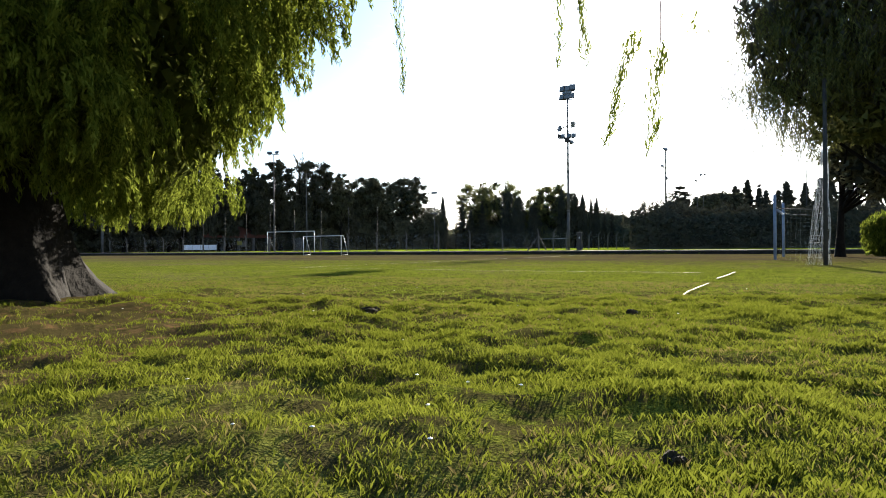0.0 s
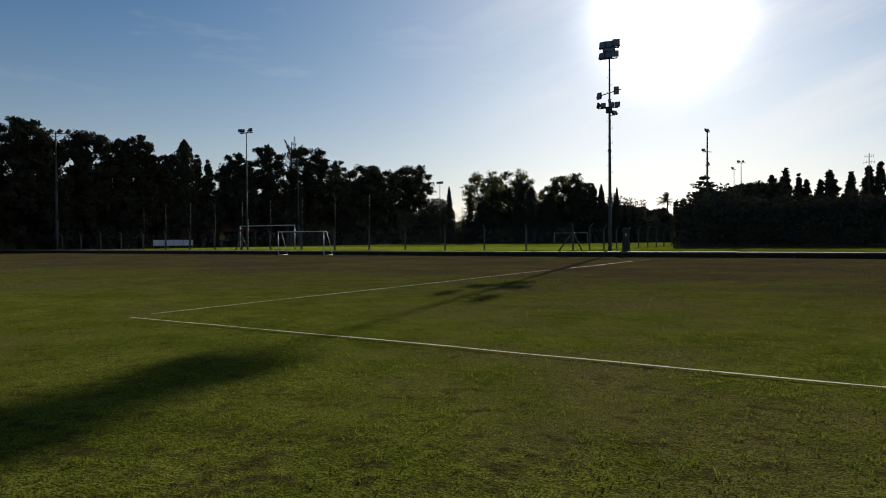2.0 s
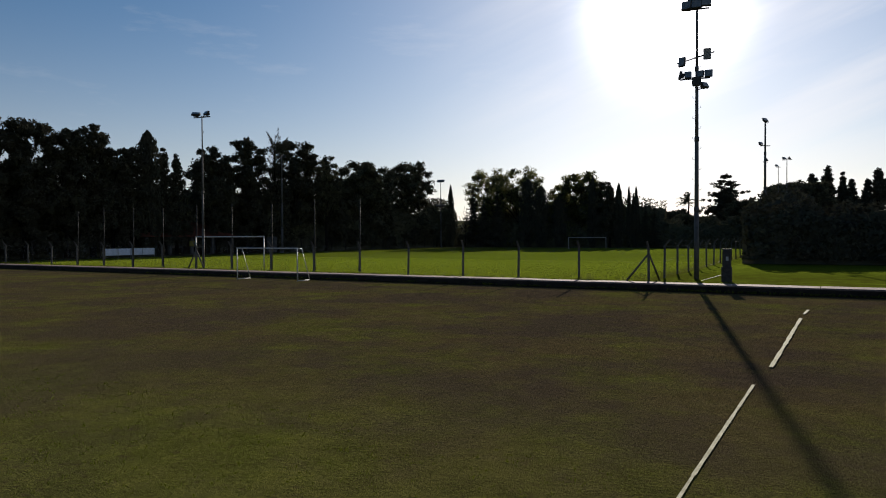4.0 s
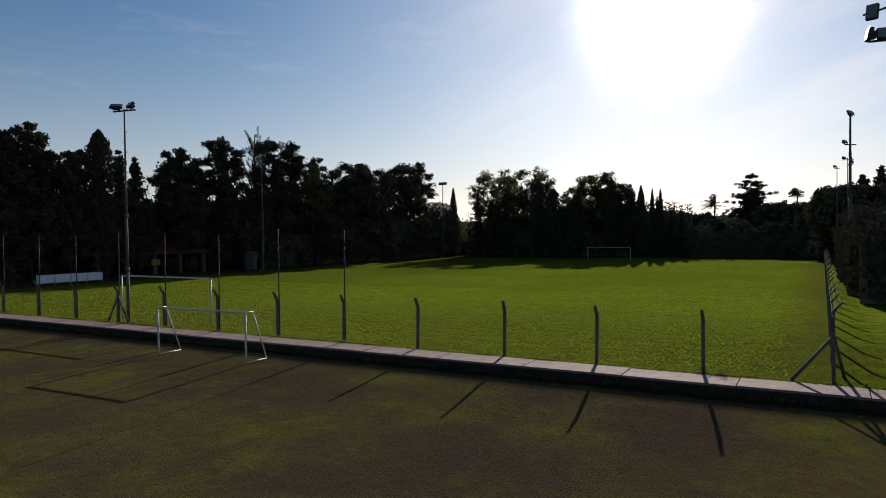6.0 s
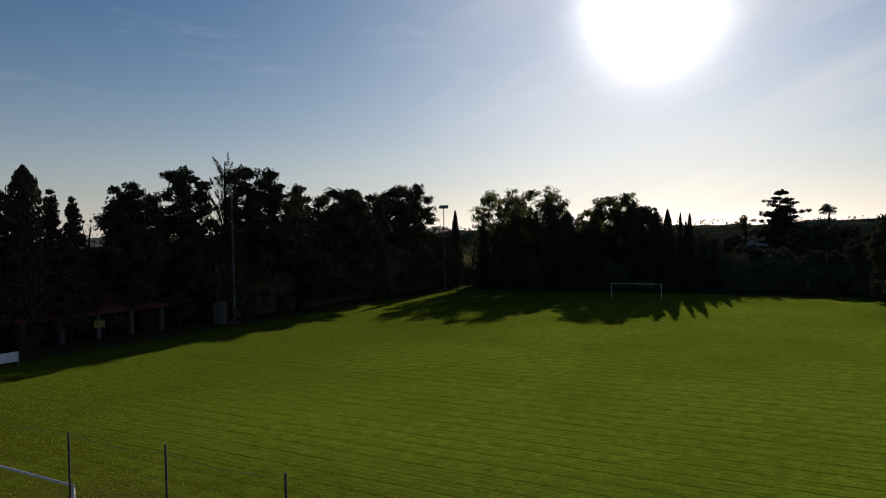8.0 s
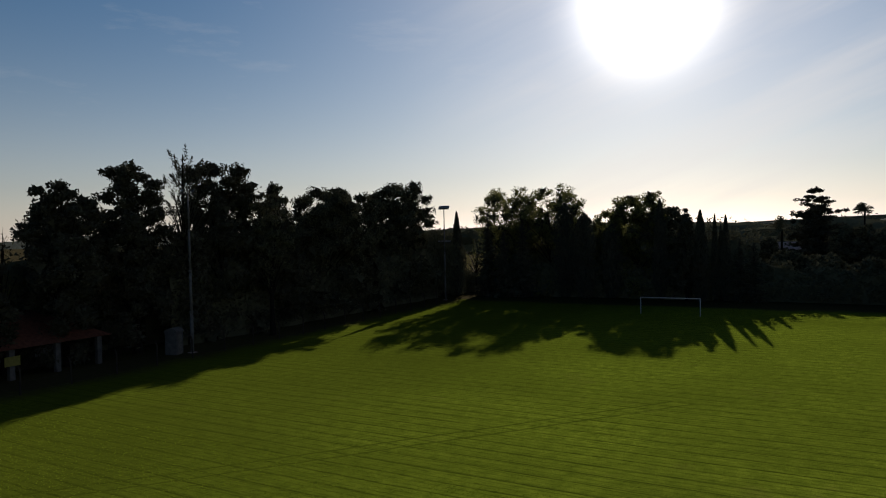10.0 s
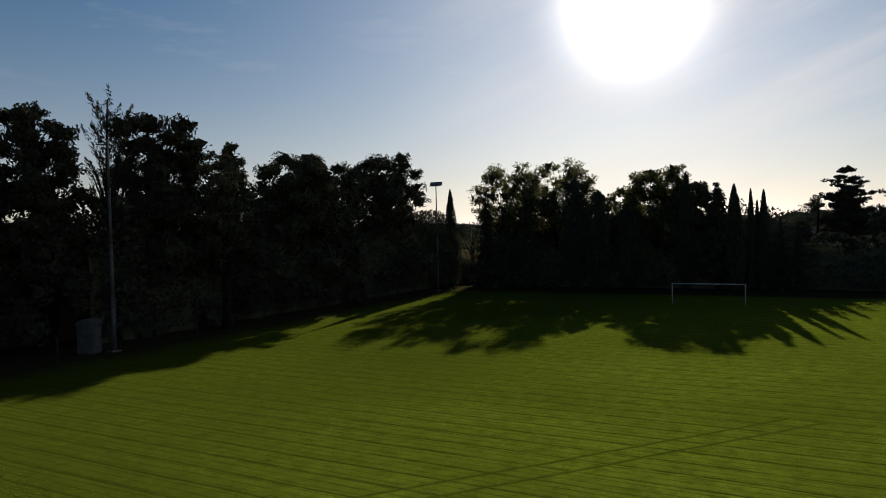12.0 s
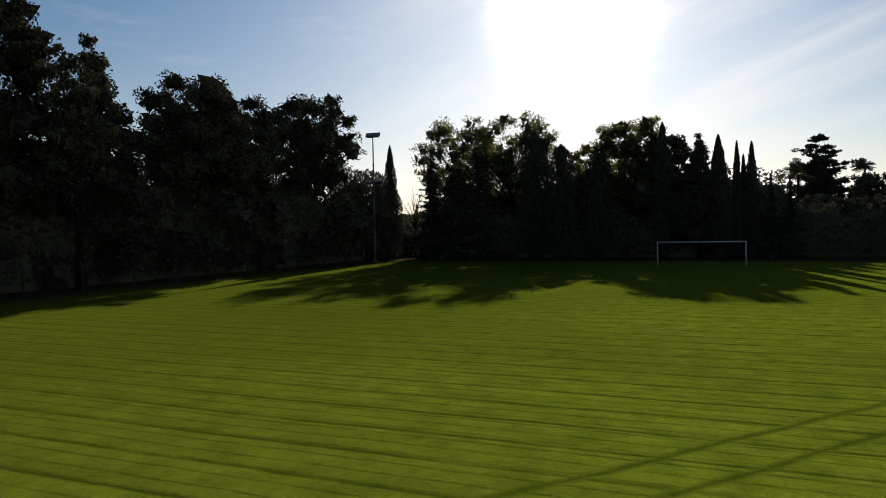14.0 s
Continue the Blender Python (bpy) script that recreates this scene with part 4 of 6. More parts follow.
def tree(name, kind, x, y, h, w, label, leaves=3600, size=0.34, mat="leaf", seed=0, z=0.0, category="tree", group="trees round the pitches", low=0.0, gaps=0.0, shift=(0, 0, 0)):
    """A tree with its trunk, limbs and crown; low: how dense its lower boughs are; gaps: how much light shows through."""
    rng = np.random.default_rng(seed + int(abs(x) * 31 + abs(y) * 17))
    t = base(name, x, y, z)
    sets, ends, cores = [], [], []
    if kind in ("broad", "pine", "cedar", "cone"):
        lobes = [(c + np.array(shift), r, solid) for c, r, solid in crown_lobes(rng, kind, h, w)]
        if low:
            for i in range(int(16 * low) + 6):
                a, q, big = i * 2.4, math.sqrt(rng.uniform(0.05, 1)) * w * 0.46, w * rng.uniform(0.12, 0.19)
                lobes.append((np.array([q * math.cos(a), q * math.sin(a), rng.uniform(0.04, 0.6 if kind == "pine" else 0.42) * h]), np.array([big, big, big * 1.1]), True))
        area = np.array([r[0] * r[2] for _, r, _ in lobes])
        share = (area / area.sum() * leaves * 3.2 * (1 - 0.3 * gaps)).astype(int) + 8
        for (c, r, solid), n in zip(lobes, share):
            u = units(rng, n)
            lump = 0.92 + 0.16 * np.sin(u[:, :1] * 7 + c[0]) * np.cos(u[:, 1:2] * 6 + c[1]) + 0.1 * np.sin(u[:, 2:] * 9 + c[2])
            sets.append(leaf_tris(rng, c + u * lump * rng.uniform(0.1 if gaps else 0.3, 1.08, (n, 1)) ** 0.6 * r, size))
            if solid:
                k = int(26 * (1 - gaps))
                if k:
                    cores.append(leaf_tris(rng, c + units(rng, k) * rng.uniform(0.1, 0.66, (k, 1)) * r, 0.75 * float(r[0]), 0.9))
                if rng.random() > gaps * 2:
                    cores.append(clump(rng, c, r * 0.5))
                ends.append(c * np.array([0.92, 0.92, 0.97]))
        rng.shuffle(ends)
    elif kind == "spruce":
        leaves = int(leaves * 1.5)
        whorls = int(h * 3.0)
        ph = rng.uniform(0, 6.28)
        for k in range(whorls):
            f = ((k + rng.uniform(0.0, 0.9)) / whorls) ** 0.92
            full = w / 2 * 1.12 * (1 - f) ** 0.8 + 0.1
            nb = 6 + int(6 * (1 - f))
            n = max(4, int(leaves / whorls * (0.6 + 0.9 * (1 - f)) / nb))
            for b in range(nb):
                a = ph + k * 1.3 + 2 * math.pi * b / nb + rng.uniform(-0.2, 0.2)
                rr, lift = full * rng.uniform(0.45, 1.25), rng.normal(0, 0.5) * (1.05 - f)
                q = rng.uniform(0.0, 1, n) ** 0.8
                p = np.stack([np.cos(a) * rr * q, np.sin(a) * rr * q, h * (0.04 + 0.945 * f) + 0.3 + lift - 0.55 * rr * q + 0.3 * rr * q ** 3], 1)
                p += rng.normal(0, 1, (n, 3)) * (0.03 + 0.1 * rr * (1.1 - q))[:, None] * np.array([1, 1, 0.45])
                along = np.tile([math.cos(a), math.sin(a), -0.15], (n, 1)) + rng.normal(0, 0.45, (n, 3)) * np.array([1, 1, 0.5])
                sets.append(leaf_cards(rng, p, size * (0.6 + 0.6 * (1 - f)), 0.5, along=along))
        n = 60
        sets.append(leaf_cards(rng, np.column_stack([rng.normal(0, 0.05, (n, 2)), rng.uniform(0.93, 1.0, n) * h]), 0.28, 0.3, lean=(0, 0, 2)))
        n = 420
        f = rng.uniform(0.0, 0.9, n) ** 1.3
        a = rng.uniform(0, 2 * math.pi, n)
        q = w / 2 * (1 - f) * rng.uniform(0, 0.78, n)
        sets.append(leaf_cards(rng, np.stack([q * np.cos(a), q * np.sin(a), f * h], 1), w * 0.2 * (1.15 - f), 0.75, lean=(0, 0, -1)))
    elif kind == "cypress":
        n = int(leaves * 1.5)
        f = rng.uniform(0, 1, n) ** 1.1
        a = rng.uniform(0, 2 * math.pi, n)
        rough = 0.9 + (0.1 * np.sin(f * 23 + seed) + 0.16 * np.sin(f * 37 + a * 3 + seed) + 0.1 * np.sin(f * 61 - a * 5)) * (1.0 if w > 3 else 0.5)
        prof = np.minimum(1, (f + 0.12) * 3.2) * (1 - f ** (9.0 if w > 3.5 else 2.6)) ** 0.9 * rough + 0.03
        q = w / 2 * prof * np.sqrt(rng.uniform(0.3, 1.15, n))
        sets.append(leaf_cards(rng, np.stack([q * np.cos(a), q * np.sin(a), 0.15 + f * h * 0.98], 1), size, 0.4, lean=(0, 0, 2.2)))
        k = 240
        f = rng.uniform(0, 0.93, k)
        prof = np.minimum(1, (f + 0.12) * 3.2) * (1 - f ** 2.6) ** 0.9
        a = rng.uniform(0, 2 * math.pi, k)
        q = w / 2 * prof * rng.uniform(0, 0.6, k)
        sets.append(leaf_cards(rng, np.stack([q * np.cos(a), q * np.sin(a), 0.1 + f * h], 1), w * 0.42, 0.5, lean=(0, 0, 3)))
    elif kind == "feather":
        nb = 42
        for b in range(nb):
            f = 0.32 + 0.6 * b / nb
            a = b * 2.399 + rng.uniform(-0.4, 0.4)
            ln = w * 0.9 * (1.1 - 0.45 * f) * rng.uniform(0.7, 1.1)
            d = np.array([math.cos(a) * 0.52, math.sin(a) * 0.52, 0.9])
            n = leaves // nb
            q = rng.uniform(0.1, 1.1, n)
            p = np.array([0, 0, h * f * 0.9]) + d * ln * q[:, None] + rng.normal(0, 1, (n, 3)) * (0.34 * (1.2 - q))[:, None]
            p[:, 2] = np.minimum(p[:, 2], h)
            along = np.tile(d * np.array([1, 1, 0.9]), (n, 1)) + rng.normal(0, 0.5, (n, 3))
            sets.append(leaf_cards(rng, p, size * 1.1, 0.2, along=along))
            ends.append(np.array([0, 0, h * f * 0.93]) + d * ln * 0.85)
        n = int(leaves * 0.5)
        a, q, zz = rng.uniform(0, 2 * math.pi, n), np.sqrt(rng.uniform(0, 1, n)) * w * 0.42, rng.uniform(0.05, 0.55, n) * h
        sets.append(leaf_cards(rng, np.stack([q * np.cos(a), q * np.sin(a), zz], 1), size * 1.6, 0.5))
    elif kind == "willow":
        n = int(leaves * 1.8)
        a, q = rng.uniform(0, 2 * math.pi, n), np.sqrt(rng.uniform(0, 1, n))
        top = h * (1 - 0.35 * q ** 2.4) * (0.93 + 0.07 * np.sin(a * 5 + seed) * q)
        zz = top - rng.uniform(0, 1, n) ** 1.4 * (top - 0.4)
        sets.append(leaf_cards(rng, np.stack([q * w / 2 * np.cos(a), q * w / 2 * np.sin(a), zz], 1), size * 1.3, 0.25, lean=(0, 0, -1.6)))
        k = 320
        a, q = rng.uniform(0, 2 * math.pi, k), np.sqrt(rng.uniform(0, 1, k)) * 0.75
        zz = rng.uniform(0.05, 0.78, k) * h * (1 - 0.3 * q ** 2)
        sets.append(leaf_cards(rng, np.stack([q * w / 2 * np.cos(a), q * w / 2 * np.sin(a), zz], 1), w * 0.2, 0.7))
        ends = [np.array([math.cos(i) * w * 0.3, math.sin(i) * w * 0.3, h * 0.75]) for i in range(6)]
    elif kind == "bare":
        for i in range(34):
            a = rng.uniform(0, 2 * math.pi)
            q = w / 2 * rng.uniform(0.2, 1)
            ends.append(np.array([q * math.cos(a), q * math.sin(a), h * rng.uniform(0.55, 1)]))
        n = leaves
        e = np.array(ends)[rng.integers(0, len(ends), n)]
        sets.append(leaf_cards(rng, e * rng.uniform(0.7, 1, (n, 1)) + rng.normal(0, 0.3, (n, 3)), size, 0.12, lean=(0, 0, 1)))
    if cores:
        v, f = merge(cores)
        np_mesh("inner_crown", v, f, M["inner_leaf"], t, "dense inner foliage, darkened as crown shade")
    bm = bmesh.new()
    limbs(bm, rng, h, max(0.1, h * 0.017), ends[:26], trunk_top=0.93 if kind in ("spruce", "cypress", "feather") else 0.8, wob=0.05 if kind in ("spruce", "cypress") else 0.35)
    part("trunk", bm, M["bark"], t)
    v, f = merge(sets)
    np_mesh("crown", v, f, M[mat], t)
    return tagged(t, label, category, group)


PINE = "dark pine with a clumped irregular crown in the tree belt"
BROAD = "dark dense broad-leaved tree in the tree belt"
SPRUCE = "dark pointed conifer with layered branches"
CYP = "slender dark columnar cypress"
# belt along the west side
for i, (x, y, h, w) in enumerate([(-96.5, 43.0, 15.0, 9.1), (-96.5, 50.0, 15.5, 9.1), (-96.5, 58.1, 17.1, 7.8), (-97.5, 62.5, 15.0, 7.4), (-96.5, 66.9, 16.4, 7.4), (-96.5, 72.0, 16.0, 6.0), (-96.5, 75.4, 17.0, 5.2),
                                  (-96.5, 78.2, 14.4, 5.0), (-96.5, 80.9, 14.6, 4.4), (-97.0, 95.6, 16.5, 6.4), (-97.0, 102.8, 18.8, 6.8)]):
    tree("pine_tree", "pine", x, y, h, w, PINE, 4600, 0.3, mat="needle", seed=i, low=1.3)
tree("pine_tree", "pine", -97.0, 113.8, 19.7, 9.2, "dark pine with a broad flat-topped crown", 6000, 0.28, mat="needle", seed=16, low=0.8)
tree("pine_tree", "cone", -97.0, 122.2, 17.7, 8.6, "dark rounded conical pine between broader trees", 5000, 0.28, mat="needle", seed=15, low=0.8)
tree("broadleaf_tree", "broad", -92.4, 116.8, 17.0, 5.4, "narrow leafy tree standing before the dark pines", 3600, 0.24, "leaf", 18, gaps=0.5)
tree("columnar_conifer", "cypress", -96.5, 83.5, 17.3, 3.8, "tall dark blunt-topped columnar conifer", 3600, 0.5, "needle", 8)
tree("spruce_tree", "cone", -96.5, 86.0, 15.2, 4.6, SPRUCE, 3000, 0.26, "needle", 9)
tree("spruce_tree", "cone", -96.5, 88.2, 14.5, 5.0, SPRUCE, 3000, 0.26, "needle", 10)
# extra pine added behind the belt to keep sun off the clubhouse roof
tree("pine_tree", "pine", -102.0, 99.2, 15.0, 8.0, PINE, 3400, 0.32, "needle", 12, low=1.3)
tree("bare_tree", "bare", -98.5, 91.0, 12.8, 4.6, "pale leafless tree with fine upright twigs", 700, 0.4, "leaf_light", 11)
tree("casuarina_tree", "feather", -96.5, 108.6, 21.4, 5.6, "tall feathery tree with upswept wispy branches", 5200, 0.36, "needle", 14)
for i, (x, y, h, w) in enumerate([(-97.0, 132.2, 18.3, 11.6), (-97.5, 138.4, 17.7, 10.4)]):
    tree("broadleaf_tree", "broad", x, y, h, w, BROAD, 6500, 0.27, seed=17 + i, low=0.8)
tree("broadleaf_tree", "broad", -97.0, 151.3, 20.2, 11.6, "dark broad-leaved tree with a loose open crown", 8000, 0.29, seed=21, low=0.8, gaps=0.25)
tree("willow_tree", "willow", -97.0, 163.5, 12.6, 10.5, "low rounded willow with hanging branches behind a mast", 6500, 0.4, "leaf", 22)
# belt behind the far goal
tree("cypress_tree", "cypress", -93.2, 164.0, 14.9, 2.5, "single slender dark cypress at the pitch corner", 3600, 0.3, "needle", 23)
tree("bare_tree", "bare", -93.4, 172.0, 10.4, 5.0, "thin half-bare young tree", 900, 0.35, "leaf_light", 24)
tree("spruce_tree", "spruce", -88.2, 166.0, 14.3, 5.4, SPRUCE, 4200, 0.4, "needle", 25)
tree("plane_tree", "broad", -87.0, 171.5, 19.4, 11.8, "tall leafy plane tree with light showing through", 7500, 0.28, "leaf_light", 26, gaps=0.85, low=0.4)
tree("spruce_tree", "spruce", -81.4, 165.0, 12.9, 4.6, SPRUCE, 3800, 0.4, "needle", 27)
tree("plane_tree", "broad", -79.0, 171.5, 19.4, 13.0, "tall leafy plane tree with light showing through", 9500, 0.28, "leaf_light", 28, gaps=0.8, low=0.4)
tree("spruce_tree", "spruce", -84.6, 164.5, 11.0, 4.6, SPRUCE, 3200, 0.4, "needle", 29)
tree("columnar_conifer", "cypress", -74.6, 167.0, 15.6, 4.0, "broad dark columnar conifer", 3600, 0.4, "needle", 30)
tree("columnar_conifer", "cypress", -71.0, 166.0, 13.8, 3.6, "broad dark columnar conifer", 3400, 0.4, "needle", 31)
tree("plane_tree", "broad", -69.0, 172.5, 14.9, 6.7, "yellow-green leafy tree with light showing through", 5000, 0.27, "leaf_light", 32, gaps=0.8, low=0.3)
tree("columnar_conifer", "cypress", -67.0, 167.5, 12.0, 3.6, "broad dark columnar conifer", 3000, 0.4, "needle", 33)
tree("plane_tree", "broad", -63.6, 170.5, 17.6, 10.5, "tall leafy plane tree with light showing through", 8500, 0.28, "leaf_light", 34, gaps=0.6, low=0.5)
tree("broadleaf_tree", "broad", -59.6, 170.0, 15.2, 7.3, BROAD, 3600, seed=35)
tree("cypress_tree", "cypress", -59.4, 167.0, 15.8, 2.6, CYP, 3600, 0.32, "needle", 36)
tree("spruce_tree", "cone", -55.4, 166.0, 14.0, 5.4, SPRUCE, 3000, 0.28, "needle", 37)
tree("columnar_conifer", "cypress", -53.4, 166.0, 13.7, 2.8, "knobbly dark columnar conifer", 3200, 0.4, "needle", 38)
tree("cypress_tree", "cypress", -51.5, 167.0, 13.1, 1.3, CYP, 2600, 0.3, "needle", 39)
tree("cypress_tree", "cypress", -50.8, 168.0, 11.6, 1.2, CYP, 2400, 0.3, "needle", 40)
tree("cypress_tree", "cypress", -50.0, 167.0, 12.9, 1.8, CYP, 2800, 0.3, "needle", 41)
tree("spruce_tree", "spruce", -48.1, 167.0, 9.1, 2.8, SPRUCE, 2400, 0.36, "needle", 42)
tree("spruce_tree", "spruce", -46.2, 167.0, 8.6, 2.6, SPRUCE, 2400, 0.36, "needle", 43)
tree("cedar_tree", "cedar", -37.8, 214.0, 18.8, 15.5, "broad cedar with flat layered branches", 4200, 0.42, "needle", 44)
for i, (x, y, h, w) in enumerate([(-53.5, 200, 10.0, 8), (-47.0, 196, 9.2, 7), (-42.0, 178, 7.4, 6), (-37.5, 176, 7.0, 7), (-32.0, 196, 11.2, 9), (-27.0, 190, 10.8, 8), (-24.0, 172, 8.5, 8), (-21.5, 152, 11.6, 8),
                              (-17.0, 156, 12.0, 8), (-30.5, 172, 6.5, 7), (-60, 186, 9.0, 9), (-70, 188, 9.5, 9), (-80, 188, 9, 9), (-90, 186, 9, 9)]):
    tree("broadleaf_tree", "broad", x, y, h, w, BROAD, 2600, 0.42, "leaf", 50 + i, low=0.5)
for i, (x, h, w) in enumerate([(-17.2, 13.7, 5.6), (-14.8, 15.2, 5.0), (-12.4, 13.8, 4.0), (-11.0, 12.5, 4.4), (-8.6, 12.4, 4.2), (-6.9, 14.2, 6.6), (-3.3, 13.7, 5.0), (-0.3, 14.7, 5.6), (1.5, 15.4, 5.4), (5.0, 14.0, 6.0), (9.0, 13.0, 5.6)]):
    tree("spruce_tree", "cone", x, 165.0, h, w, SPRUCE, 2000, 0.4, "needle", 70 + i)
for i, (x, y, h, w) in enumerate([(-20.5, 158, 12.4, 9.5), (-9.5, 172, 9.6, 9), (0.5, 174, 9.6, 9)]):
    tree("broadleaf_tree", "broad", x, y, h, w, BROAD, 2600, 0.42, "leaf", 90 + i, low=0.5)


def palm(x, y, h, seed, label, spread=1.0, fronds=38):
    rng = np.random.default_rng(seed)
    t = base("palm_tree", x, y, 0)
    bm = bmesh.new()
    for i in range(12):
        tube(bm, (0.03 * i, 0, h * 0.86 * i / 12), (0.03 * (i + 1), 0, h * 0.86 * (i + 1) / 12), 0.24 - 0.005 * i, 0.21 - 0.005 * i, n=8, caps=False)
    part("trunk", bm, M["bark"], t)
    sets = []
    for b in range(fronds):
        a, el = rng.uniform(0, 2 * math.pi), rng.uniform(-0.25, 1.5)
        ln = rng.uniform(2.2, 3.0) * spread
        n = 46
        q = np.linspace(0.08, 1, n)
        p = np.stack([np.cos(a) * np.cos(el) * ln * q, np.sin(a) * np.cos(el) * ln * q, h * 0.86 + np.sin(el) * ln * q - 0.55 * spread * q ** 2.4], 1)
        side = np.tile([-math.sin(a), math.cos(a), -0.5], (n, 1)) * np.where(np.arange(n) % 2, 1, -1)[:, None]
        side[:, 2] = -0.45
        sets.append(leaf_cards(rng, p + side * 0.22, 0.6, 0.12, along=side + rng.normal(0, 0.15, (n, 3))))
    v, f = merge(sets)
    np_mesh("crown", v, f, M["leaf"], t)
    tagged(t, label, "palm", "trees round the pitches")


palm(-43.6, 190.0, 12.2, 5, "palm with a wide fan of arching fronds")
palm(-29.0, 230.0, 16.4, 6, "tall palm with a tight round head", 0.75, 70)


def hedge(name, label, p, q, h, depth, n, seed, mat="leaf", size=0.3, bumps=0.35, leaf=0.0):
    """A thick uneven belt of shrubs from p to q: a lumpy dense inside, clothed in leaves."""
    rng = np.random.default_rng(seed)
    p, q = np.array(p, float), np.array(q, float)
    d = q - p
    ln = np.linalg.norm(d)
    side = np.array([-d[1], d[0]]) / ln
    grain = max(0.5, size / 0.3)

    def skin(u, phi, swell):
        wave = np.array([noise.noise(Vector((a * 0.32 / grain, b * 1.5, seed))) + 0.6 * noise.noise(Vector((a * 0.95 / grain, b * 3.5, seed + 7))) + 0.3 * noise.noise(Vector((a * 2.4 / grain, b * 7, seed + 3))) for a, b in zip(u, phi)])
        r = (1 + bumps * 1.1 * wave) * swell
        cs, sn = np.cos(phi), np.sin(phi)
        xy = p + d * (u / ln)[:, None] + side * (np.sign(cs) * np.abs(cs) ** 0.7 * depth / 2 * r)[:, None]
        return np.column_stack([xy, np.maximum(h * np.abs(sn) ** 0.6 * r, -0.05)])

    nu, nv = max(4, int(ln / (0.9 * grain))), 12
    uu, vv = np.meshgrid(np.linspace(0, ln, nu), np.linspace(0, math.pi, nv), indexing="ij")
    v = skin(uu.ravel(), vv.ravel(), 0.91)
    f = np.array([(i * nv + j, (i + 1) * nv + j, (i + 1) * nv + j + 1, i * nv + j + 1) for i in range(nu - 1) for j in range(nv - 1)])
    tris = np.concatenate([f[:, [0, 1, 2]], f[:, [0, 2, 3]]])
    c = skin(rng.uniform(0, ln, n), (0.5 - 0.5 * np.cos(rng.uniform(0.04, 0.96, n) * math.pi)) * math.pi, rng.uniform(0.9, 0.98 if leaf else 1.06, n))
    v, f = merge([(v, tris), leaf_tris(rng, c, leaf or size)])
    tagged(np_mesh(name, v, f, M[mat]), label, "shrubs", kind="stuff")


hedge("shrub_belt", "dense dark shrubs and undergrowth beneath the tree belt", (-104.5, 40), (-104.5, 162), 9.5, 5, 22000, 1, size=0.55)
hedge("shrub_belt", "dense dark undergrowth behind the far goal", (-91, 176), (-46, 176), 9.4, 5, 13000, 2, size=0.5)
hedge("shrub_belt", "dark mixed shrubs beside the far goal", (-49, 172), (-14, 170), 4.8, 6, 12000, 3, size=0.42)
hedge("shrub_belt", "big dark spreading hedge beside the training pitch", (-21.3, 87.5), (60, 94), 4.6, 7, 42000, 4, mat="needle", size=0.4, bumps=0.3)
hedge("shrub_belt", "dark shrubs along the east side of the pitch", (-19.0, 93), (-18.5, 152), 5.6, 5, 16000, 5, mat="needle", size=0.42)
hedge("shrub_belt", "low dark shrubs at the foot of the clubhouse trees", (-100.5, 44), (-100.5, 84), 7.0, 4, 11000, 6, size=0.5)
hedge("shrub_belt", "dense dark undergrowth along the west side", (-98.0, 106), (-97.5, 160), 8.0, 5, 26000, 10, size=0.4)
hedge("shrub_belt", "dark shrubs under the far conifers", (-90.5, 169), (-47, 169.5), 5.2, 3.5, 15000, 7, size=0.42)
hedge("shrub_belt", "dense dark undergrowth at the corner of the pitch", (-102, 160), (-94, 178), 3.4, 4, 5000, 11, size=0.42)
hedge("distant_woods", "hazy dark woods far behind the houses", (-420, 420), (320, 400), 13, 60, 16000, 8, size=3.0, bumps=0.4, leaf=1.3)
hedge("distant_woods", "dark trees among distant houses", (-110, 262), (60, 255), 8.0, 20, 16000, 9, size=1.4, bumps=0.45, leaf=0.75)


# ---- weeping trees by the training pitch ----
def fluted_trunk(h, r, flare, seed):
    """A stout fluted trunk with spreading root buttresses."""
    bm = bmesh.new()
    n, m = 40, 22
    rng = random.Random(seed)
    ph = [rng.uniform(0, 6.28) for _ in range(4)]
    rings = []
    for j in range(m + 1):
        t = j / m
        z = h * t ** 1.6 - 0.2
        ring = []
        for i in range(n):
            a = 2 * math.pi * i / n
            spread = math.exp(-z * 1.9) if z > 0 else 1.0
            but = max(0, math.sin(a * 5 + ph[0])) ** 1.5 * flare * spread
            rr = r * (1 - 0.55 * t) * (1 + 0.06 * math.sin(a * 9 + ph[1] + z) + 0.035 * math.sin(a * 17 + ph[2] - z * 2)) + but + 0.25 * flare * spread
            ring.append(bm.verts.new((rr * math.cos(a) + 0.1 * math.sin(z * 0.7), rr * math.sin(a), z)))
        rings.append(ring)
    for j in range(m):
        for i in range(n):
            f = bm.faces.new((rings[j][i], rings[j][(i + 1) % n], rings[j + 1][(i + 1) % n], rings[j + 1][i]))
            f.smooth = True
    return bm


def strands(rng, tops, lengths, size, step, spread=0.1, swing=0.13, thin=0.12):
    """Hanging sprays: a wavering thread of leaflets below each top."""
    cs, al = [], []
    for p, ln in zip(tops, lengths):
        n = max(4, int(ln / step))
        q = np.linspace(0, 1, n)
        sway = rng.normal(0, swing, 2)
        c = np.stack([p[0] + sway[0] * q * ln, p[1] + sway[1] * q * ln, p[2] - q * ln], 1)
        c += rng.normal(0, 1, (n, 3)) * spread * (1 - 0.65 * q)[:, None] * np.array([1, 1, 0.5])
        cs.append(c)
        al.append(np.stack([rng.normal(sway[0], 0.55, n), rng.normal(sway[1], 0.55, n), np.full(n, -1.0)], 1))
    return leaf_tris(rng, np.concatenate(cs), size, thin * 1.6, along=np.concatenate(al))


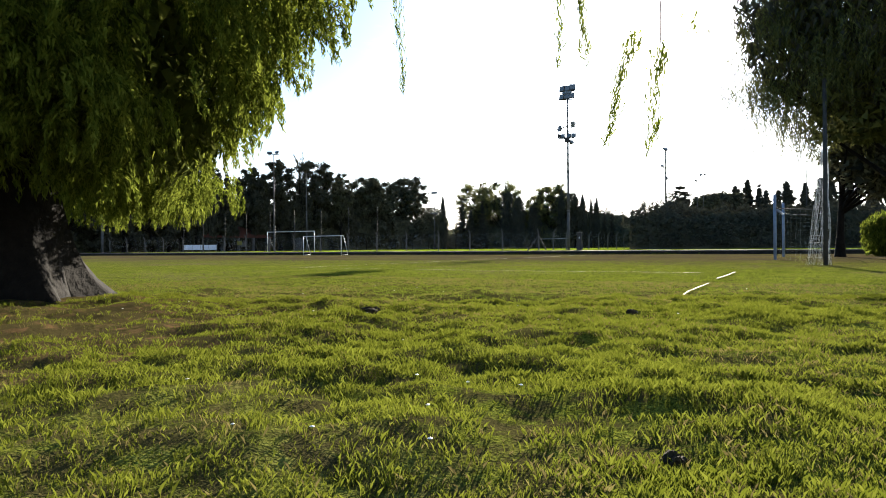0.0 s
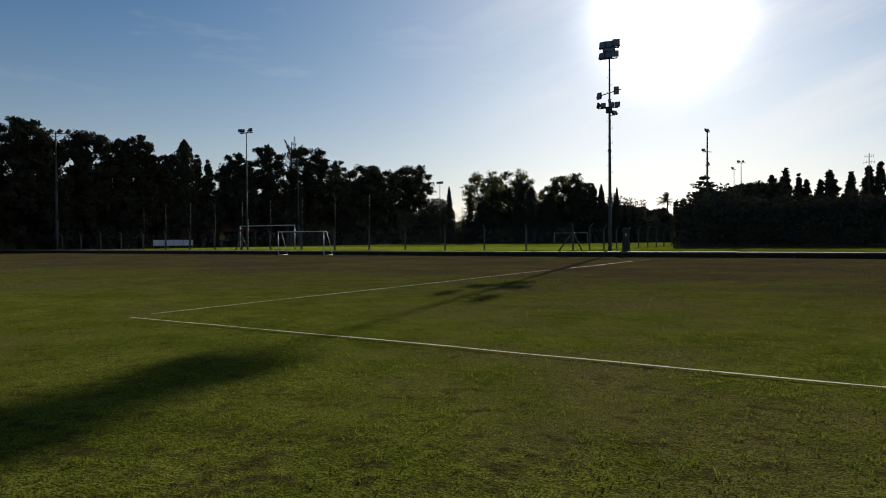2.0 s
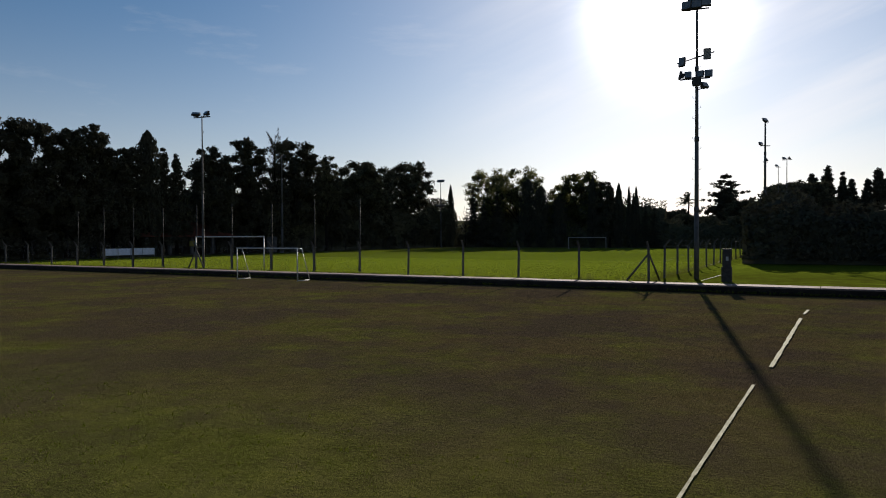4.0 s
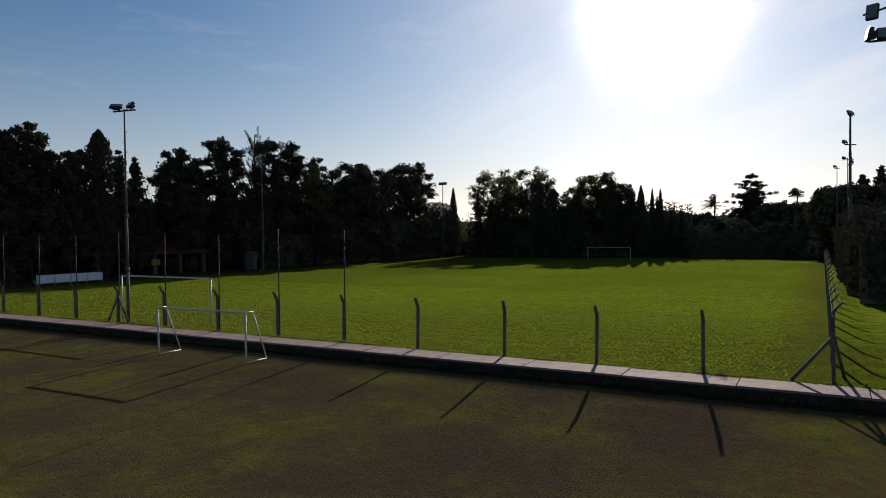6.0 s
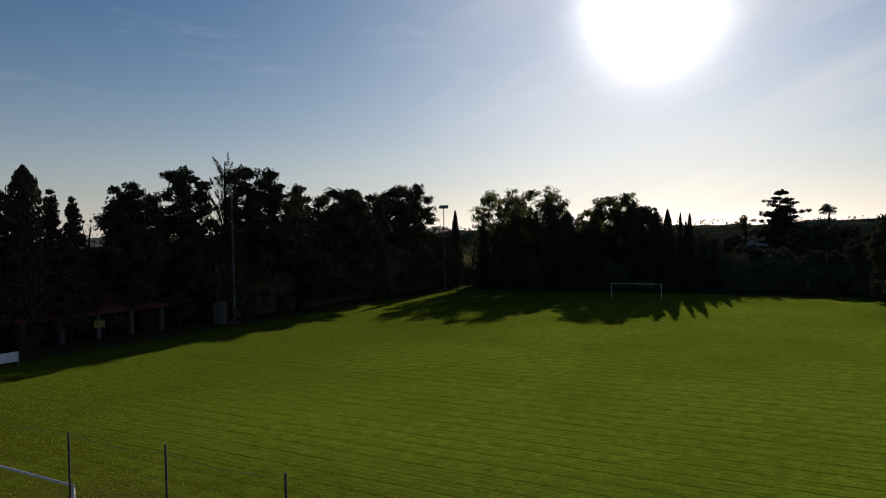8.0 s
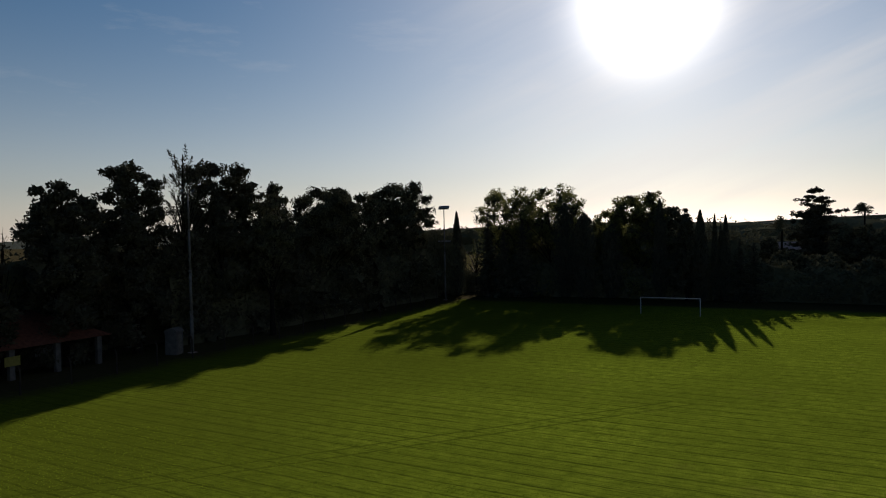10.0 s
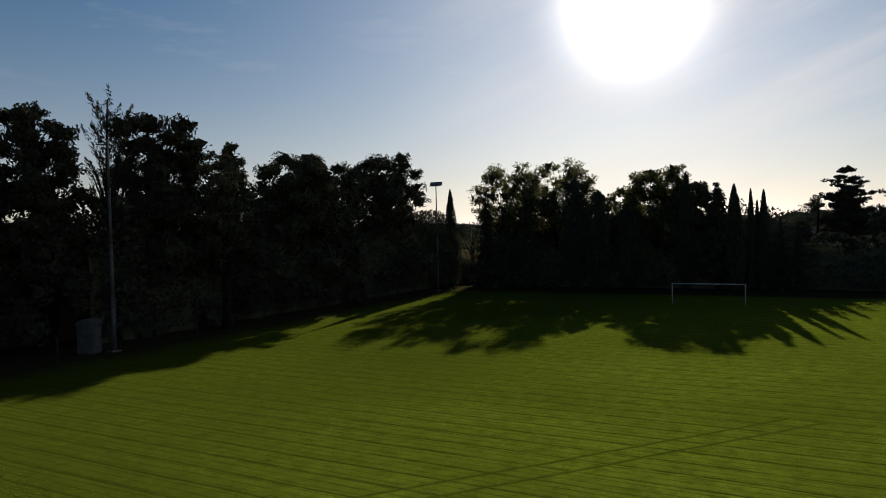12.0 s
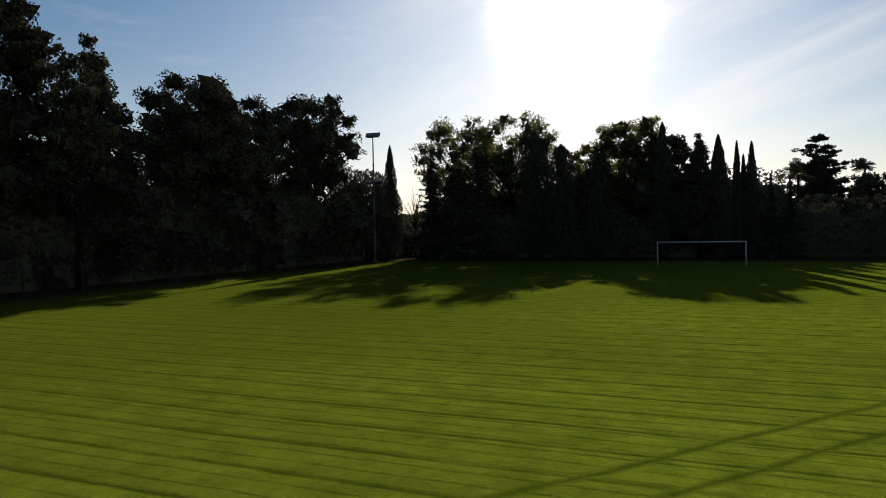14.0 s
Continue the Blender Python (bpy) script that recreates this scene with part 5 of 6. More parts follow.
def weeping_tree(x, y, z, h, r, flare, reach, n, size, step, bottom, label, seed, core=0.0, limb_from=0.16, inner=(), long=()):
    rng = np.random.default_rng(seed)
    t = base("weeping_tree", x, y, z)
    part("trunk", fluted_trunk(h * 0.75, r, flare, seed), M["bark"], t)
    bm = bmesh.new()
    tips = []
    for b in range(34):
        a, f = b * 2.399, limb_from + (0.96 - limb_from) * b / 34
        ln = reach * (1.0 - 0.35 * f) * rng.uniform(0.75, 1.0)
        s = Vector((0, 0, h * 0.7 * f))
        e = Vector((math.cos(a) * ln, math.sin(a) * ln, h * (0.24 + 0.66 * f)))
        mid = s.lerp(e, 0.55) + Vector((0, 0, 0.6))
        tube(bm, s, mid, r * 0.22 * (1.2 - f), r * 0.12 * (1.2 - f), n=6, caps=False)
        tube(bm, mid, mid.lerp(e, 0.75), r * 0.12 * (1.2 - f), 0.015, n=5, caps=False)
        tips.append((mid, e, s))
    part("limb", bm, M["bark"], t)
    tops, lens = [], []
    while len(tops) < n:
        mid, e, s = tips[rng.integers(len(tips))]
        q = rng.uniform(0, 1) ** 0.7
        p = np.array(mid.lerp(e, q)) + rng.normal(0, 0.45 + 0.04 * reach, 3) * np.array([1, 1, 0.6])
        b = bottom(p[0] + x, p[1] + y) - z
        if p[2] - b < 0.1:
            continue
        for _ in range(7):
            ln = rng.uniform(0.3, 0.8) * (1 + reach * 0.04)
            if rng.random() < 0.12:
                ln *= 1.8
            tops.append(p + rng.normal(0, 0.16 + 0.01 * reach, 3))
            lens.append(min(ln, max(0.15, p[2] - b)))
    for lx, ly, k in long:
        for _ in range(k):
            tops.append(np.array((lx - x, ly - y, rng.uniform(5.4, 6.4) - z)) + rng.normal(0, 0.28, 3))
            lens.append(rng.uniform(1.3, 2.7))
    sets = [strands(rng, tops, lens, size, step, 0.06, 0.14)]
    if core:
        k = int(core)
        idx = rng.integers(0, len(tops), k)
        c = np.array(tops)[idx] * rng.uniform(0.2, 0.8, (k, 1)) + np.array([0, 0, 1.0])
        bz = np.array([bottom(a + x, b + y) - z for a, b, _ in c])
        c[:, 2] = np.maximum(c[:, 2], bz + 0.6)
        sets.append(leaf_tris(rng, c, 0.3, 0.6, lean=(0, 0, -0.5)))
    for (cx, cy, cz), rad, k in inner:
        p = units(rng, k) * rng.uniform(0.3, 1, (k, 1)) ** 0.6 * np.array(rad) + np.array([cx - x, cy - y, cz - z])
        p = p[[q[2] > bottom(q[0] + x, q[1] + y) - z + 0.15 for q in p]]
        # inside coloured with the darker needle foliage, standing for crown shade
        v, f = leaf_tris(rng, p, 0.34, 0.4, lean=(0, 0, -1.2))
        np_mesh("inner_crown", v, f, M["needle"], t, "dense inner foliage, darkened as crown shade")
    v, f = merge(sets)
    np_mesh("crown", v, f, M["dark_frond"], t)
    return tagged(t, label, "tree", "weeping trees")


def left_reach(x, y):
    return math.hypot(x + 8.75, y - 3.0) + 0.45 * noise.noise(Vector((x * 0.7, y * 0.7, 1)))


def flight_edge(x, y):
    """The crown rises towards the open side, where the flight passes."""
    return 1.0 + 1.25 * max(0.0, x + 1.95 * y - 3.2)


def left_bottom(x, y):
    r = left_reach(x, y)
    return max(0.82 + 1.3 * max(0.0, r - 2.95), flight_edge(x, y)) + 0.3 * noise.noise(Vector((x * 1.3, y * 1.3, 9)))


def right_bottom(x, y):
    r = math.hypot(x - 3.3, y - 27.9)
    return 3.9 + 3.0 * min(1.0, max(0.0, (r - 4.4) / 2.4)) + 0.9 * noise.noise(Vector((x * 0.6, y * 0.6, 4)))


# a long low limb whose sprays hang beside the start of the flight
LIMB = [((-8.6, 3.0, 2.6), (-4.2, 2.0, 3.3), 0.08, 0.03), ((-4.2, 2.0, 3.3), (0.6, 0.3, 2.3), 0.03, 0.008)]
# top and foot of each plume
PLUMES = [((-0.13, 0.2, 1.3), (-0.15, 0.2, 0.91)), ((-0.09, 0.22, 1.3), (-0.066, 0.2, 0.9)), ((-0.07, 0.18, 1.3), (-0.09, 0.22, 0.95)), ((0.062, 0.2, 0.98), (-0.024, 0.2, 0.675)),
          ((0.05, 0.22, 0.97), (0.0, 0.18, 0.72)), ((0.13, 0.2, 0.94), (0.091, 0.2, 0.645)), ((0.135, 0.18, 0.93), (0.11, 0.22, 0.7)), ((0.21, 0.2, 1.0), (0.205, 0.2, 0.95)), ((-0.69, 0.2, 1.4), (-0.66, 0.2, 0.905))]


def plumes(rng, o):
    """Single hanging plumes of fine leaflets, thick above and thinning to a thread."""
    cs, al = [], []
    for a, b in PLUMES:
        a, b = np.array(a) - o, np.array(b) - o
        n = int(620 * np.linalg.norm(b - a))
        q = rng.uniform(0, 1, n) ** 1.25
        twig = np.sin(q[:, None] * 9 + np.array([0, 2, 4])) * 0.006
        cs.append(a + (b - a) * q[:, None] + twig + rng.normal(0, 1, (n, 3)) * (0.003 + 0.011 * (1 - q))[:, None])
        al.append((b - a) / np.linalg.norm(b - a) + rng.normal(0, 0.3, (n, 3)))
    return leaf_tris(rng, np.concatenate(cs), 0.03, 0.12, along=np.concatenate(al))


def feather_sprays(rng, tops, lengths, count, size):
    """Drooping feathers: each a curved thread with fine leaflets set close along both sides."""
    cs, al = [], []
    for p, ln in zip(tops, lengths):
        a = rng.uniform(0, 2 * math.pi)
        n = int(count * ln / 0.45)
        q = rng.uniform(0, 1, n) ** 0.85
        out = 0.45 * ln * (1 - (1 - q) ** 2)
        c = np.stack([p[0] + math.cos(a) * out, p[1] + math.sin(a) * out, p[2] - ln * q ** 1.35], 1)
        c += rng.normal(0, 1, (n, 3)) * (0.012 + 0.05 * ln * (1 - 0.8 * q))[:, None]
        cs.append(c)
        al.append(np.stack([math.cos(a) * (1 - q) + rng.normal(0, 0.5, n), math.sin(a) * (1 - q) + rng.normal(0, 0.5, n), -0.5 - q], 1))
    return leaf_tris(rng, np.concatenate(cs), size, 0.32, along=np.concatenate(al))


def fluted_weeping_tree(x, y, z):
    """The stout tree at the start: boughs reaching over the grass, hung with fine feathery sprays."""
    rng = np.random.default_rng(3)
    t = base("weeping_tree", x, y, z)
    o = np.array((x, y, z))
    part("trunk", fluted_trunk(8.2, 0.92, 0.68, 3), M["bark"], t)
    bm = bmesh.new()
    for i in range(7):
        e = Vector((-2.9 - 0.8 * math.cos(i * 2.1), 3.7 + 0.6 * math.sin(i * 2.1), 2.2 + 0.18 * i))
        s = Vector((0, 0.5, 2.0 + 0.5 * i))
        mid = s.lerp(e, 0.5) + Vector((0, 0, 0.6))
        tube(bm, s, mid, 0.09, 0.05, n=6, caps=False)
        tube(bm, mid, e, 0.05, 0.01, n=5, caps=False)
    for i in range(30):
        ang = -1.2 + 1.9 * ((i * 0.618) % 1)
        h0, ln = rng.uniform(1.7, 6.2), rng.uniform(2.0, 3.4)
        s = Vector((0.5 * math.cos(ang), 0.5 * math.sin(ang), h0))
        e = Vector((ln * math.cos(ang), ln * math.sin(ang), h0 + rng.uniform(0.5, 1.3)))
        mid = s.lerp(e, 0.5) + Vector((0, 0, 0.35))
        tube(bm, s, mid, 0.075, 0.04, n=6, caps=False)
        tube(bm, mid, e, 0.04, 0.008, n=5, caps=False)
    part("limb", bm, M["bark"], t)
    tops, lens = [], []
    while len(tops) < 4600:
        ang, r, pz = rng.uniform(-1.75, 1.6), 5.3 * math.sqrt(rng.uniform(0.16, 1)), rng.uniform(0.9, 5.4)
        px, py = x + r * math.cos(ang), y + r * math.sin(ang)
        bz = left_bottom(px, py)
        if left_reach(px, py) > 5.3 or pz < bz + 0.2:
            continue
        tier = noise.noise(Vector((px * 0.6, py * 0.6, pz * 1.4)))
        if tier < -0.04 or (pz > bz + 1.6 and r < 3.6 and rng.random() < 0.7):
            continue
        tops.append(np.array((px, py, pz)) - o)
        lens.append(min(rng.uniform(0.25, 0.65), pz - bz + 0.12))
    # low boughs drooping on the far side of the trunk
    while len(tops) < 5700:
        px, py, pz = rng.normal(-11.2, 1.2), rng.normal(7.4, 1.0), rng.uniform(1.35, 3.3)
        if math.hypot(px + 11.2, py - 7.4) > 1.8 or pz < flight_edge(px, py) + 0.2 or noise.noise(Vector((px * 0.7, py * 0.7, pz * 1.3))) < -0.1:
            continue
        tops.append(np.array((px, py, pz)) - o)
        lens.append(rng.uniform(0.25, 0.6))
    while len(tops) < 6500:
        px, py, pz = rng.normal(-9.35, 0.7), rng.normal(5.5, 0.7), rng.uniform(1.4, 3.9)
        if math.hypot(px + 9.35, py - 5.5) > 1.5:
            continue
        tops.append(np.array((px, py, pz)) - o)
        lens.append(rng.uniform(0.3, 0.6))
    sets = [feather_sprays(rng, tops, lens, 74, 0.072)]
    # the second mass is an unseen upper crown, added to shade trunk and grass
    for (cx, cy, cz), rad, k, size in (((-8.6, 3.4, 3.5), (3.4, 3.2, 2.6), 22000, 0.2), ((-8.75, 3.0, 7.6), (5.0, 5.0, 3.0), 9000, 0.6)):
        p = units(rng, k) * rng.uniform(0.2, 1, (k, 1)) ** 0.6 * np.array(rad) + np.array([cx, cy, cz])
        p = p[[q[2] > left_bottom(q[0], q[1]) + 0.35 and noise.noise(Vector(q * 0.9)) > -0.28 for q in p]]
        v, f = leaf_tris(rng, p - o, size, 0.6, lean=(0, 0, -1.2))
        np_mesh("inner_crown", v, f, M["inner_frond"], t, "dense inner foliage, darkened as crown shade")
    bm = bmesh.new()
    for a, b, ra, rb in LIMB:
        tube(bm, Vector(np.array(a) - o), Vector(np.array(b) - o), ra, rb, n=6, caps=False)
    for a, _ in PLUMES:
        tube(bm, Vector(np.array(a) - o), Vector(np.array(a) * np.array((1, 1, 0)) + np.array((0, 0.05, 2.45)) - o), 0.0012, 0.003, n=4, caps=False)
    part("limb", bm, M["bark"], t)
    sets.append(plumes(rng, o))
    v, f = merge(sets)
    np_mesh("crown", v, f, M["frond"], t)
    tagged(t, "stout fluted tree with drooping feathery green sprays over the grass", "tree", "weeping trees")


fluted_weeping_tree(-8.75, 3.0, LOW)
weeping_tree(3.3, 27.9, LOW, 16.0, 0.45, 0.3, 7.4, 9500, 0.19, 0.058, right_bottom, "large weeping tree with dark hanging foliage beside a pole", 5, 6000, limb_from=0.2,
             inner=[((2.6, 27.9, 9.4), (5.2, 5.0, 4.6), 22000)], long=[(-1.53, 24.85, 6), (-0.6, 24.9, 4)])
tree("broadleaf_tree", "broad", 1.2, 42.0, 12.5, 9.0, "dark leafy tree with low boughs behind the goal", 6000, 0.3, "leaf", 61, z=LOW, low=0.0, shift=(2.9, 0, -1.5))
tree("shrub", "willow", 3.9, 45.5, 2.8, 3.2, "pale green shrub with drooping branches", 2200, 0.22, "frond", 62, z=LOW, category="shrub", group="")

slim = base("pole", 0.5, 24.3, LOW)
bm = bmesh.new()
tube(bm, (0, 0, -0.1), (0, 0, 6.2), 0.075, 0.06, n=10)
part("shaft", bm, M["dark_steel"], slim)
bm = bmesh.new()
tube(bm, (0, 0, 6.2), (0, 0, 6.26), 0.075, n=10)
part("cap", bm, M["dark_steel"], slim)
tagged(slim, "plain dark upright pole in the grass", "pole")


def gathered_net(x, y, top):
    """A long net gathered at the pole, flaring to the ground."""
    rng = random.Random(21)
    bm = bmesh.new()
    feet = []
    for i in range(34):
        a = 2 * math.pi * i / 34
        feet.append((Vector((0.1 + 0.04 * math.cos(a), 0.04 * math.sin(a), top)),
                     Vector((-0.12 + 0.34 * math.cos(a) + rng.uniform(-0.05, 0.05), 0.3 * math.sin(a) + rng.uniform(-0.05, 0.05), 0.0))))
    levels = 22
    grid = [[t.lerp(f, (j / levels) ** 1.25) + Vector((0.05 * math.sin(j * 0.8 + i), 0.05 * math.cos(j * 0.6 + 2 * i), 0)) * (j / levels) for j in range(levels + 1)] for i, (t, f) in enumerate(feet)]
    for i, line in enumerate(grid):
        other = grid[(i + 1) % len(grid)]
        for j in range(levels):
            tube(bm, line[j], line[j + 1], 0.0032, n=3, caps=False)
            if j > 3:
                tube(bm, line[j], other[j], 0.0026, n=3, caps=False)
    ob = part("net", bm, M["net"])
    ob.location = (x, y, LOW)
    tagged(ob, "white netting gathered beside a dark pole, spreading to the grass", "net", kind="stuff")


gathered_net(0.42, 24.75, 4.6)


# ---- soil heaps and weeds in the rough grass ----
def soil_heap(x, y, r, seed):
    bm = bmesh.new()
    bmesh.ops.create_icosphere(bm, subdivisions=3, radius=r)
    for v in bm.verts:
        k = 1 + 0.6 * noise.noise(v.co / r * 1.4 + Vector((seed, 0, 0))) + 0.3 * noise.noise(v.co / r * 4.5) + 0.18 * noise.noise(v.co / r * 9)
        v.co = Vector((v.co.x * k, v.co.y * k, v.co.z * k * 0.7))
    ob = part("molehill", bm, M["soil"])
    ob.location = (x, y, ground_z(x, y) + r * 0.1)
    tagged(ob, "small heap of dark crumbly soil in the grass", "molehill", "molehills")


for i, (x, y, r) in enumerate([(-3.66, 4.16, 0.085), (-3.92, 4.66, 0.04), (-1.3, 5.62, 0.06), (-2.11, 5.7, 0.045), (0.05, 0.75, 0.04)]):
    soil_heap(x, y, r, i)


def weed(x, y, z, h, n, seed):
    rng = np.random.default_rng(seed)
    c = rng.normal(0, 1, (n, 3)) * np.array([h * 0.35, h * 0.35, 0]) + np.column_stack([np.zeros(n), np.zeros(n), rng.uniform(0.02, h, n)])
    v, f = leaf_cards(rng, c, h * 0.34, 0.2, lean=(0, 0, 1.6))
    ob = np_mesh("weed_clump", v, f, M["leaf_light"])
    ob.location = (x, y, z)
    tagged(ob, "small leafy weed clump beside a post", "weed", kind="stuff")


weed(-25.9, 57.6, 0, 0.32, 70, 1)
weed(-0.2, 24.0, LOW, 0.35, 50, 2)
weed(-26.4, 57.5, 0, 0.3, 40, 3)


def daisies(places):
    """Tiny white flower heads on the grass."""
    vs, fs = [], []
    rng = random.Random(6)
    for x, y in places:
        r, z = rng.uniform(0.008, 0.013), ground_z(x, y) + rng.uniform(0.035, 0.05)
        k = len(vs)
        vs += [(x + r * math.cos(a), y + r * math.sin(a), z + 0.35 * r * math.sin(a * 3)) for a in (math.pi * i / 3 for i in range(6))]
        vs.append((x, y, z + 0.5 * r))
        fs += [(k + i, k + (i + 1) % 6, k + 6) for i in range(6)]
    tagged(np_mesh("daisies", vs, fs, M["white_paint"]), "a few tiny white daisies scattered in the grass", "flowers", kind="stuff")


daisy_rng = random.Random(12)
daisies([(-0.78, 1.41), (-1.13, 0.3), (-1.33, 0.11), (-0.98, 0.87), (-5.04, 3.68), (-2.11, 2.42)] + [(daisy_rng.uniform(-7, 2), daisy_rng.uniform(0, 9)) for _ in range(26)])


def antenna():
    a = base("antenna", -2.07, 120.0, 0)
    bm = bmesh.new()
    tube(bm, (0, 0, -0.1), (0, 0, 12.4), 0.07, 0.05, n=8)
    part("pole", bm, M["dark_steel"], a)
    for z, half in ((12.0, 0.5), (11.2, 0.62)):
        bm = bmesh.new()
        tube(bm, (-half, 0, z), (half, 0, z), 0.03, n=5)
        for i in range(5):
            u = -half + 2 * half * i / 4
            tube(bm, (u, 0, z - 0.22), (u, 0, z + 0.22), 0.02, n=4)
        part("aerial", bm, M["dark_steel"], a)
    tagged(a, "thin mast with small aerials above the conifers", "antenna")


antenna()
weed(-40.9, 57.5, 0, 0.25, 30, 4)


# ---- distance: low wooded hills and a few houses behind the trees ----
def hill(name, cx, cy, rx, ry, h, seed):
    bm = bmesh.new()
    n, m = 220, 8
    rings = []
    for j in range(m + 1):
        k = j / m
        rings.append([bm.verts.new((cx + rx * (1 - k * 0.95) * math.cos(a), cy + ry * (1 - k * 0.95) * math.sin(a),
                                    -1 + h * math.sin(k * math.pi / 2) * (1 + 0.16 * noise.noise(Vector((math.cos(a) * 5, math.sin(a) * 5, seed))) + 0.12 * noise.noise(Vector((math.cos(a) * 45, math.sin(a) * 45, seed + k * 9))))))
                      for a in (2 * math.pi * i / n for i in range(n))])
    for j in range(m):
        for i in range(n):
            bm.faces.new((rings[j][i], rings[j][(i + 1) % n], rings[j + 1][(i + 1) % n], rings[j + 1][i]))
    bm.faces.new(rings[m])
    tagged(part(name, bm, M["hill"]), "low hazy wooded rise far behind the pitch", "hill", kind="structure")


hill("backdrop", 120, 1100, 520, 160, 21, 1)
hill("backdrop", -420, 1300, 600, 200, 22, 2)
hill("backdrop", 700, 900, 420, 200, 18, 3)
hill("backdrop", -1100, 900, 500, 300, 20, 4)


def house(x, y, w, d, h, rz, seed):
    p = base("house", x, y, 0, rz)
    bm = bmesh.new()
    box(bm, -w / 2, -d / 2, 0, w / 2, d / 2, h)
    part("wall", bm, M["house_wall"], p)
    bm = bmesh.new()
    e = [bm.verts.new((sx * (w / 2 + 0.4), sy * (d / 2 + 0.4), h)) for sx, sy in ((-1, -1), (1, -1), (1, 1), (-1, 1))]
    r0, r1 = bm.verts.new((-w / 4, 0, h + 1.9)), bm.verts.new((w / 4, 0, h + 1.9))
    for f in ((e[0], e[1], r1, r0), (e[1], e[2], r1), (e[2], e[3], r0, r1), (e[3], e[0], r0), tuple(e[::-1])):
        bm.faces.new(f)
    part("roof", bm, M["roof"] if seed % 2 else M["concrete"], p)
    for i in range(3):
        u = -w / 2 + w * (i + 0.5) / 3
        bm = bmesh.new()
        box(bm, u - 0.55, -d / 2 - 0.05, h * 0.35, u + 0.55, -d / 2 - 0.01, h * 0.75)
        part("window", bm, M["lamp_glass"], p)
    tagged(p, "distant low house among trees", "house", "distant houses")


for i, (x, y) in enumerate([(-44, 245), (-30, 262), (-56, 255), (-16, 250), (-75, 250), (-62, 290)]):
    house(x, y, 11, 8, 5.2, 12 * i, i)


# ---- grass blades, densest where the camera flies low ----
def grass(name, label, mat, centres, h, lean, width, tips, seed, zfun):
    rng = np.random.default_rng(seed)
    n = len(centres)
    c = np.repeat(centres, tips, 0)
    hh = np.repeat(h, tips) * rng.uniform(0.55, 1.25, n * tips)
    c = c + rng.normal(0, 0.026, c.shape)
    a = rng.uniform(0, 2 * math.pi, n * tips)
    z = zfun(c)
    out = np.stack([np.cos(a), np.sin(a)], 1)
    across = np.stack([-np.sin(a), np.cos(a)], 1) * (width * rng.uniform(0.6, 1.4, n * tips))[:, None]
    bend = (lean * rng.uniform(0.2, 1.3, n * tips) * hh)[:, None]
    p0 = np.column_stack([c - across, z - 0.005])
    p1 = np.column_stack([c + across, z - 0.005])
    mid = c + out * bend * 0.3
    p2 = np.column_stack([mid + across * 0.8, z + hh * 0.62])
    p4 = np.column_stack([c + out * bend, z + hh])
    v = np.stack([p0, p1, p2, p4], 1).reshape(-1, 3)
    k = np.arange(n * tips)[:, None] * 4
    f = np.concatenate([k + np.array([0, 1, 2]), k + np.array([0, 2, 3])])
    ob = np_mesh(name, v, f, mat)
    tagged(ob, label, "grass", kind="stuff")


def low_z(c):
    return np.array([ground_z(x, y) for x, y in c])


def scatter(rng, n, x0, x1, y0, y1, keep):
    p = np.column_stack([rng.uniform(x0, x1, n), rng.uniform(y0, y1, n)])
    return p[keep(p, rng)]


def line_dist(p):
    """Distance from the line of flight over the training pitch, and place along it."""
    a, d = np.array([0.5, -1.6]), np.array([-0.515, 0.857])
    q = p - a
    s = q @ d
    return np.abs(q[:, 0] * d[1] - q[:, 1] * d[0]), s


def clumpy(p, rng, scale, cut):
    return np.array([noise.noise(Vector((x * scale, y * scale, 3.3))) for x, y in p]) + rng.uniform(-0.25, 0.25, len(p)) > cut


def keep_low(p, rng):
    off, s = line_dist(p)
    wide = 1.2 + 0.72 * np.maximum(s, 0)
    near = np.clip(1.25 - s / 26, 0.12, 1)
    side = np.clip(1.6 - off / 9, 0.15, 1)
    ok = (s > 0.4) & (off < wide) & (rng.random(len(p)) < near * side) & ((p[:, 0] + 8.3) ** 2 + (p[:, 1] - 3.2) ** 2 > 1.2)
    far_off = (p[:, 0] + 6.0) ** 2 + (p[:, 1] - 1.8) ** 2
    return ok & (rng.random(len(p)) < np.clip(far_off / 7 - 0.1, 0.07, 1))


g_rng = np.random.default_rng(11)
near = scatter(g_rng, 235000, -13, 6, -1.4, 10.5, keep_low)
near = near[line_dist(near)[1] < 9]
near = near[clumpy(near, g_rng, 1.15, -0.14) | (g_rng.random(len(near)) < 0.22)]
tall = clumpy(near, g_rng, 4.2, 0.05)
lush = 0.6 + 0.5 * np.clip([0.5 - rough_edge(x, y) for x, y in near], 0, 1)
grass("grass", "tufts of sunlit green grass in the rough training pitch", M["blade"], near[tall], g_rng.uniform(0.016, 0.044, tall.sum()) * lush[tall], 0.6, 0.0007, 9, 1, low_z)
grass("grass", "short cropped green grass on the training pitch", M["blade"], near[~tall], g_rng.uniform(0.01, 0.026, (~tall).sum()) * lush[~tall], 0.8, 0.0008, 6, 2, low_z)
far = scatter(g_rng, 130000, -30, 14, 4, 30, keep_low)
far = far[line_dist(far)[1] >= 9]
grass("grass", "short green grass further out on the training pitch", M["turf_blade"], far, g_rng.uniform(0.016, 0.04, len(far)), 0.6, 0.003, 4, 4, low_z)
dry = scatter(g_rng, 42000, -12, 8, -1, 12, keep_low)
dry = dry[clumpy(dry, g_rng, 0.6, 0.0)]
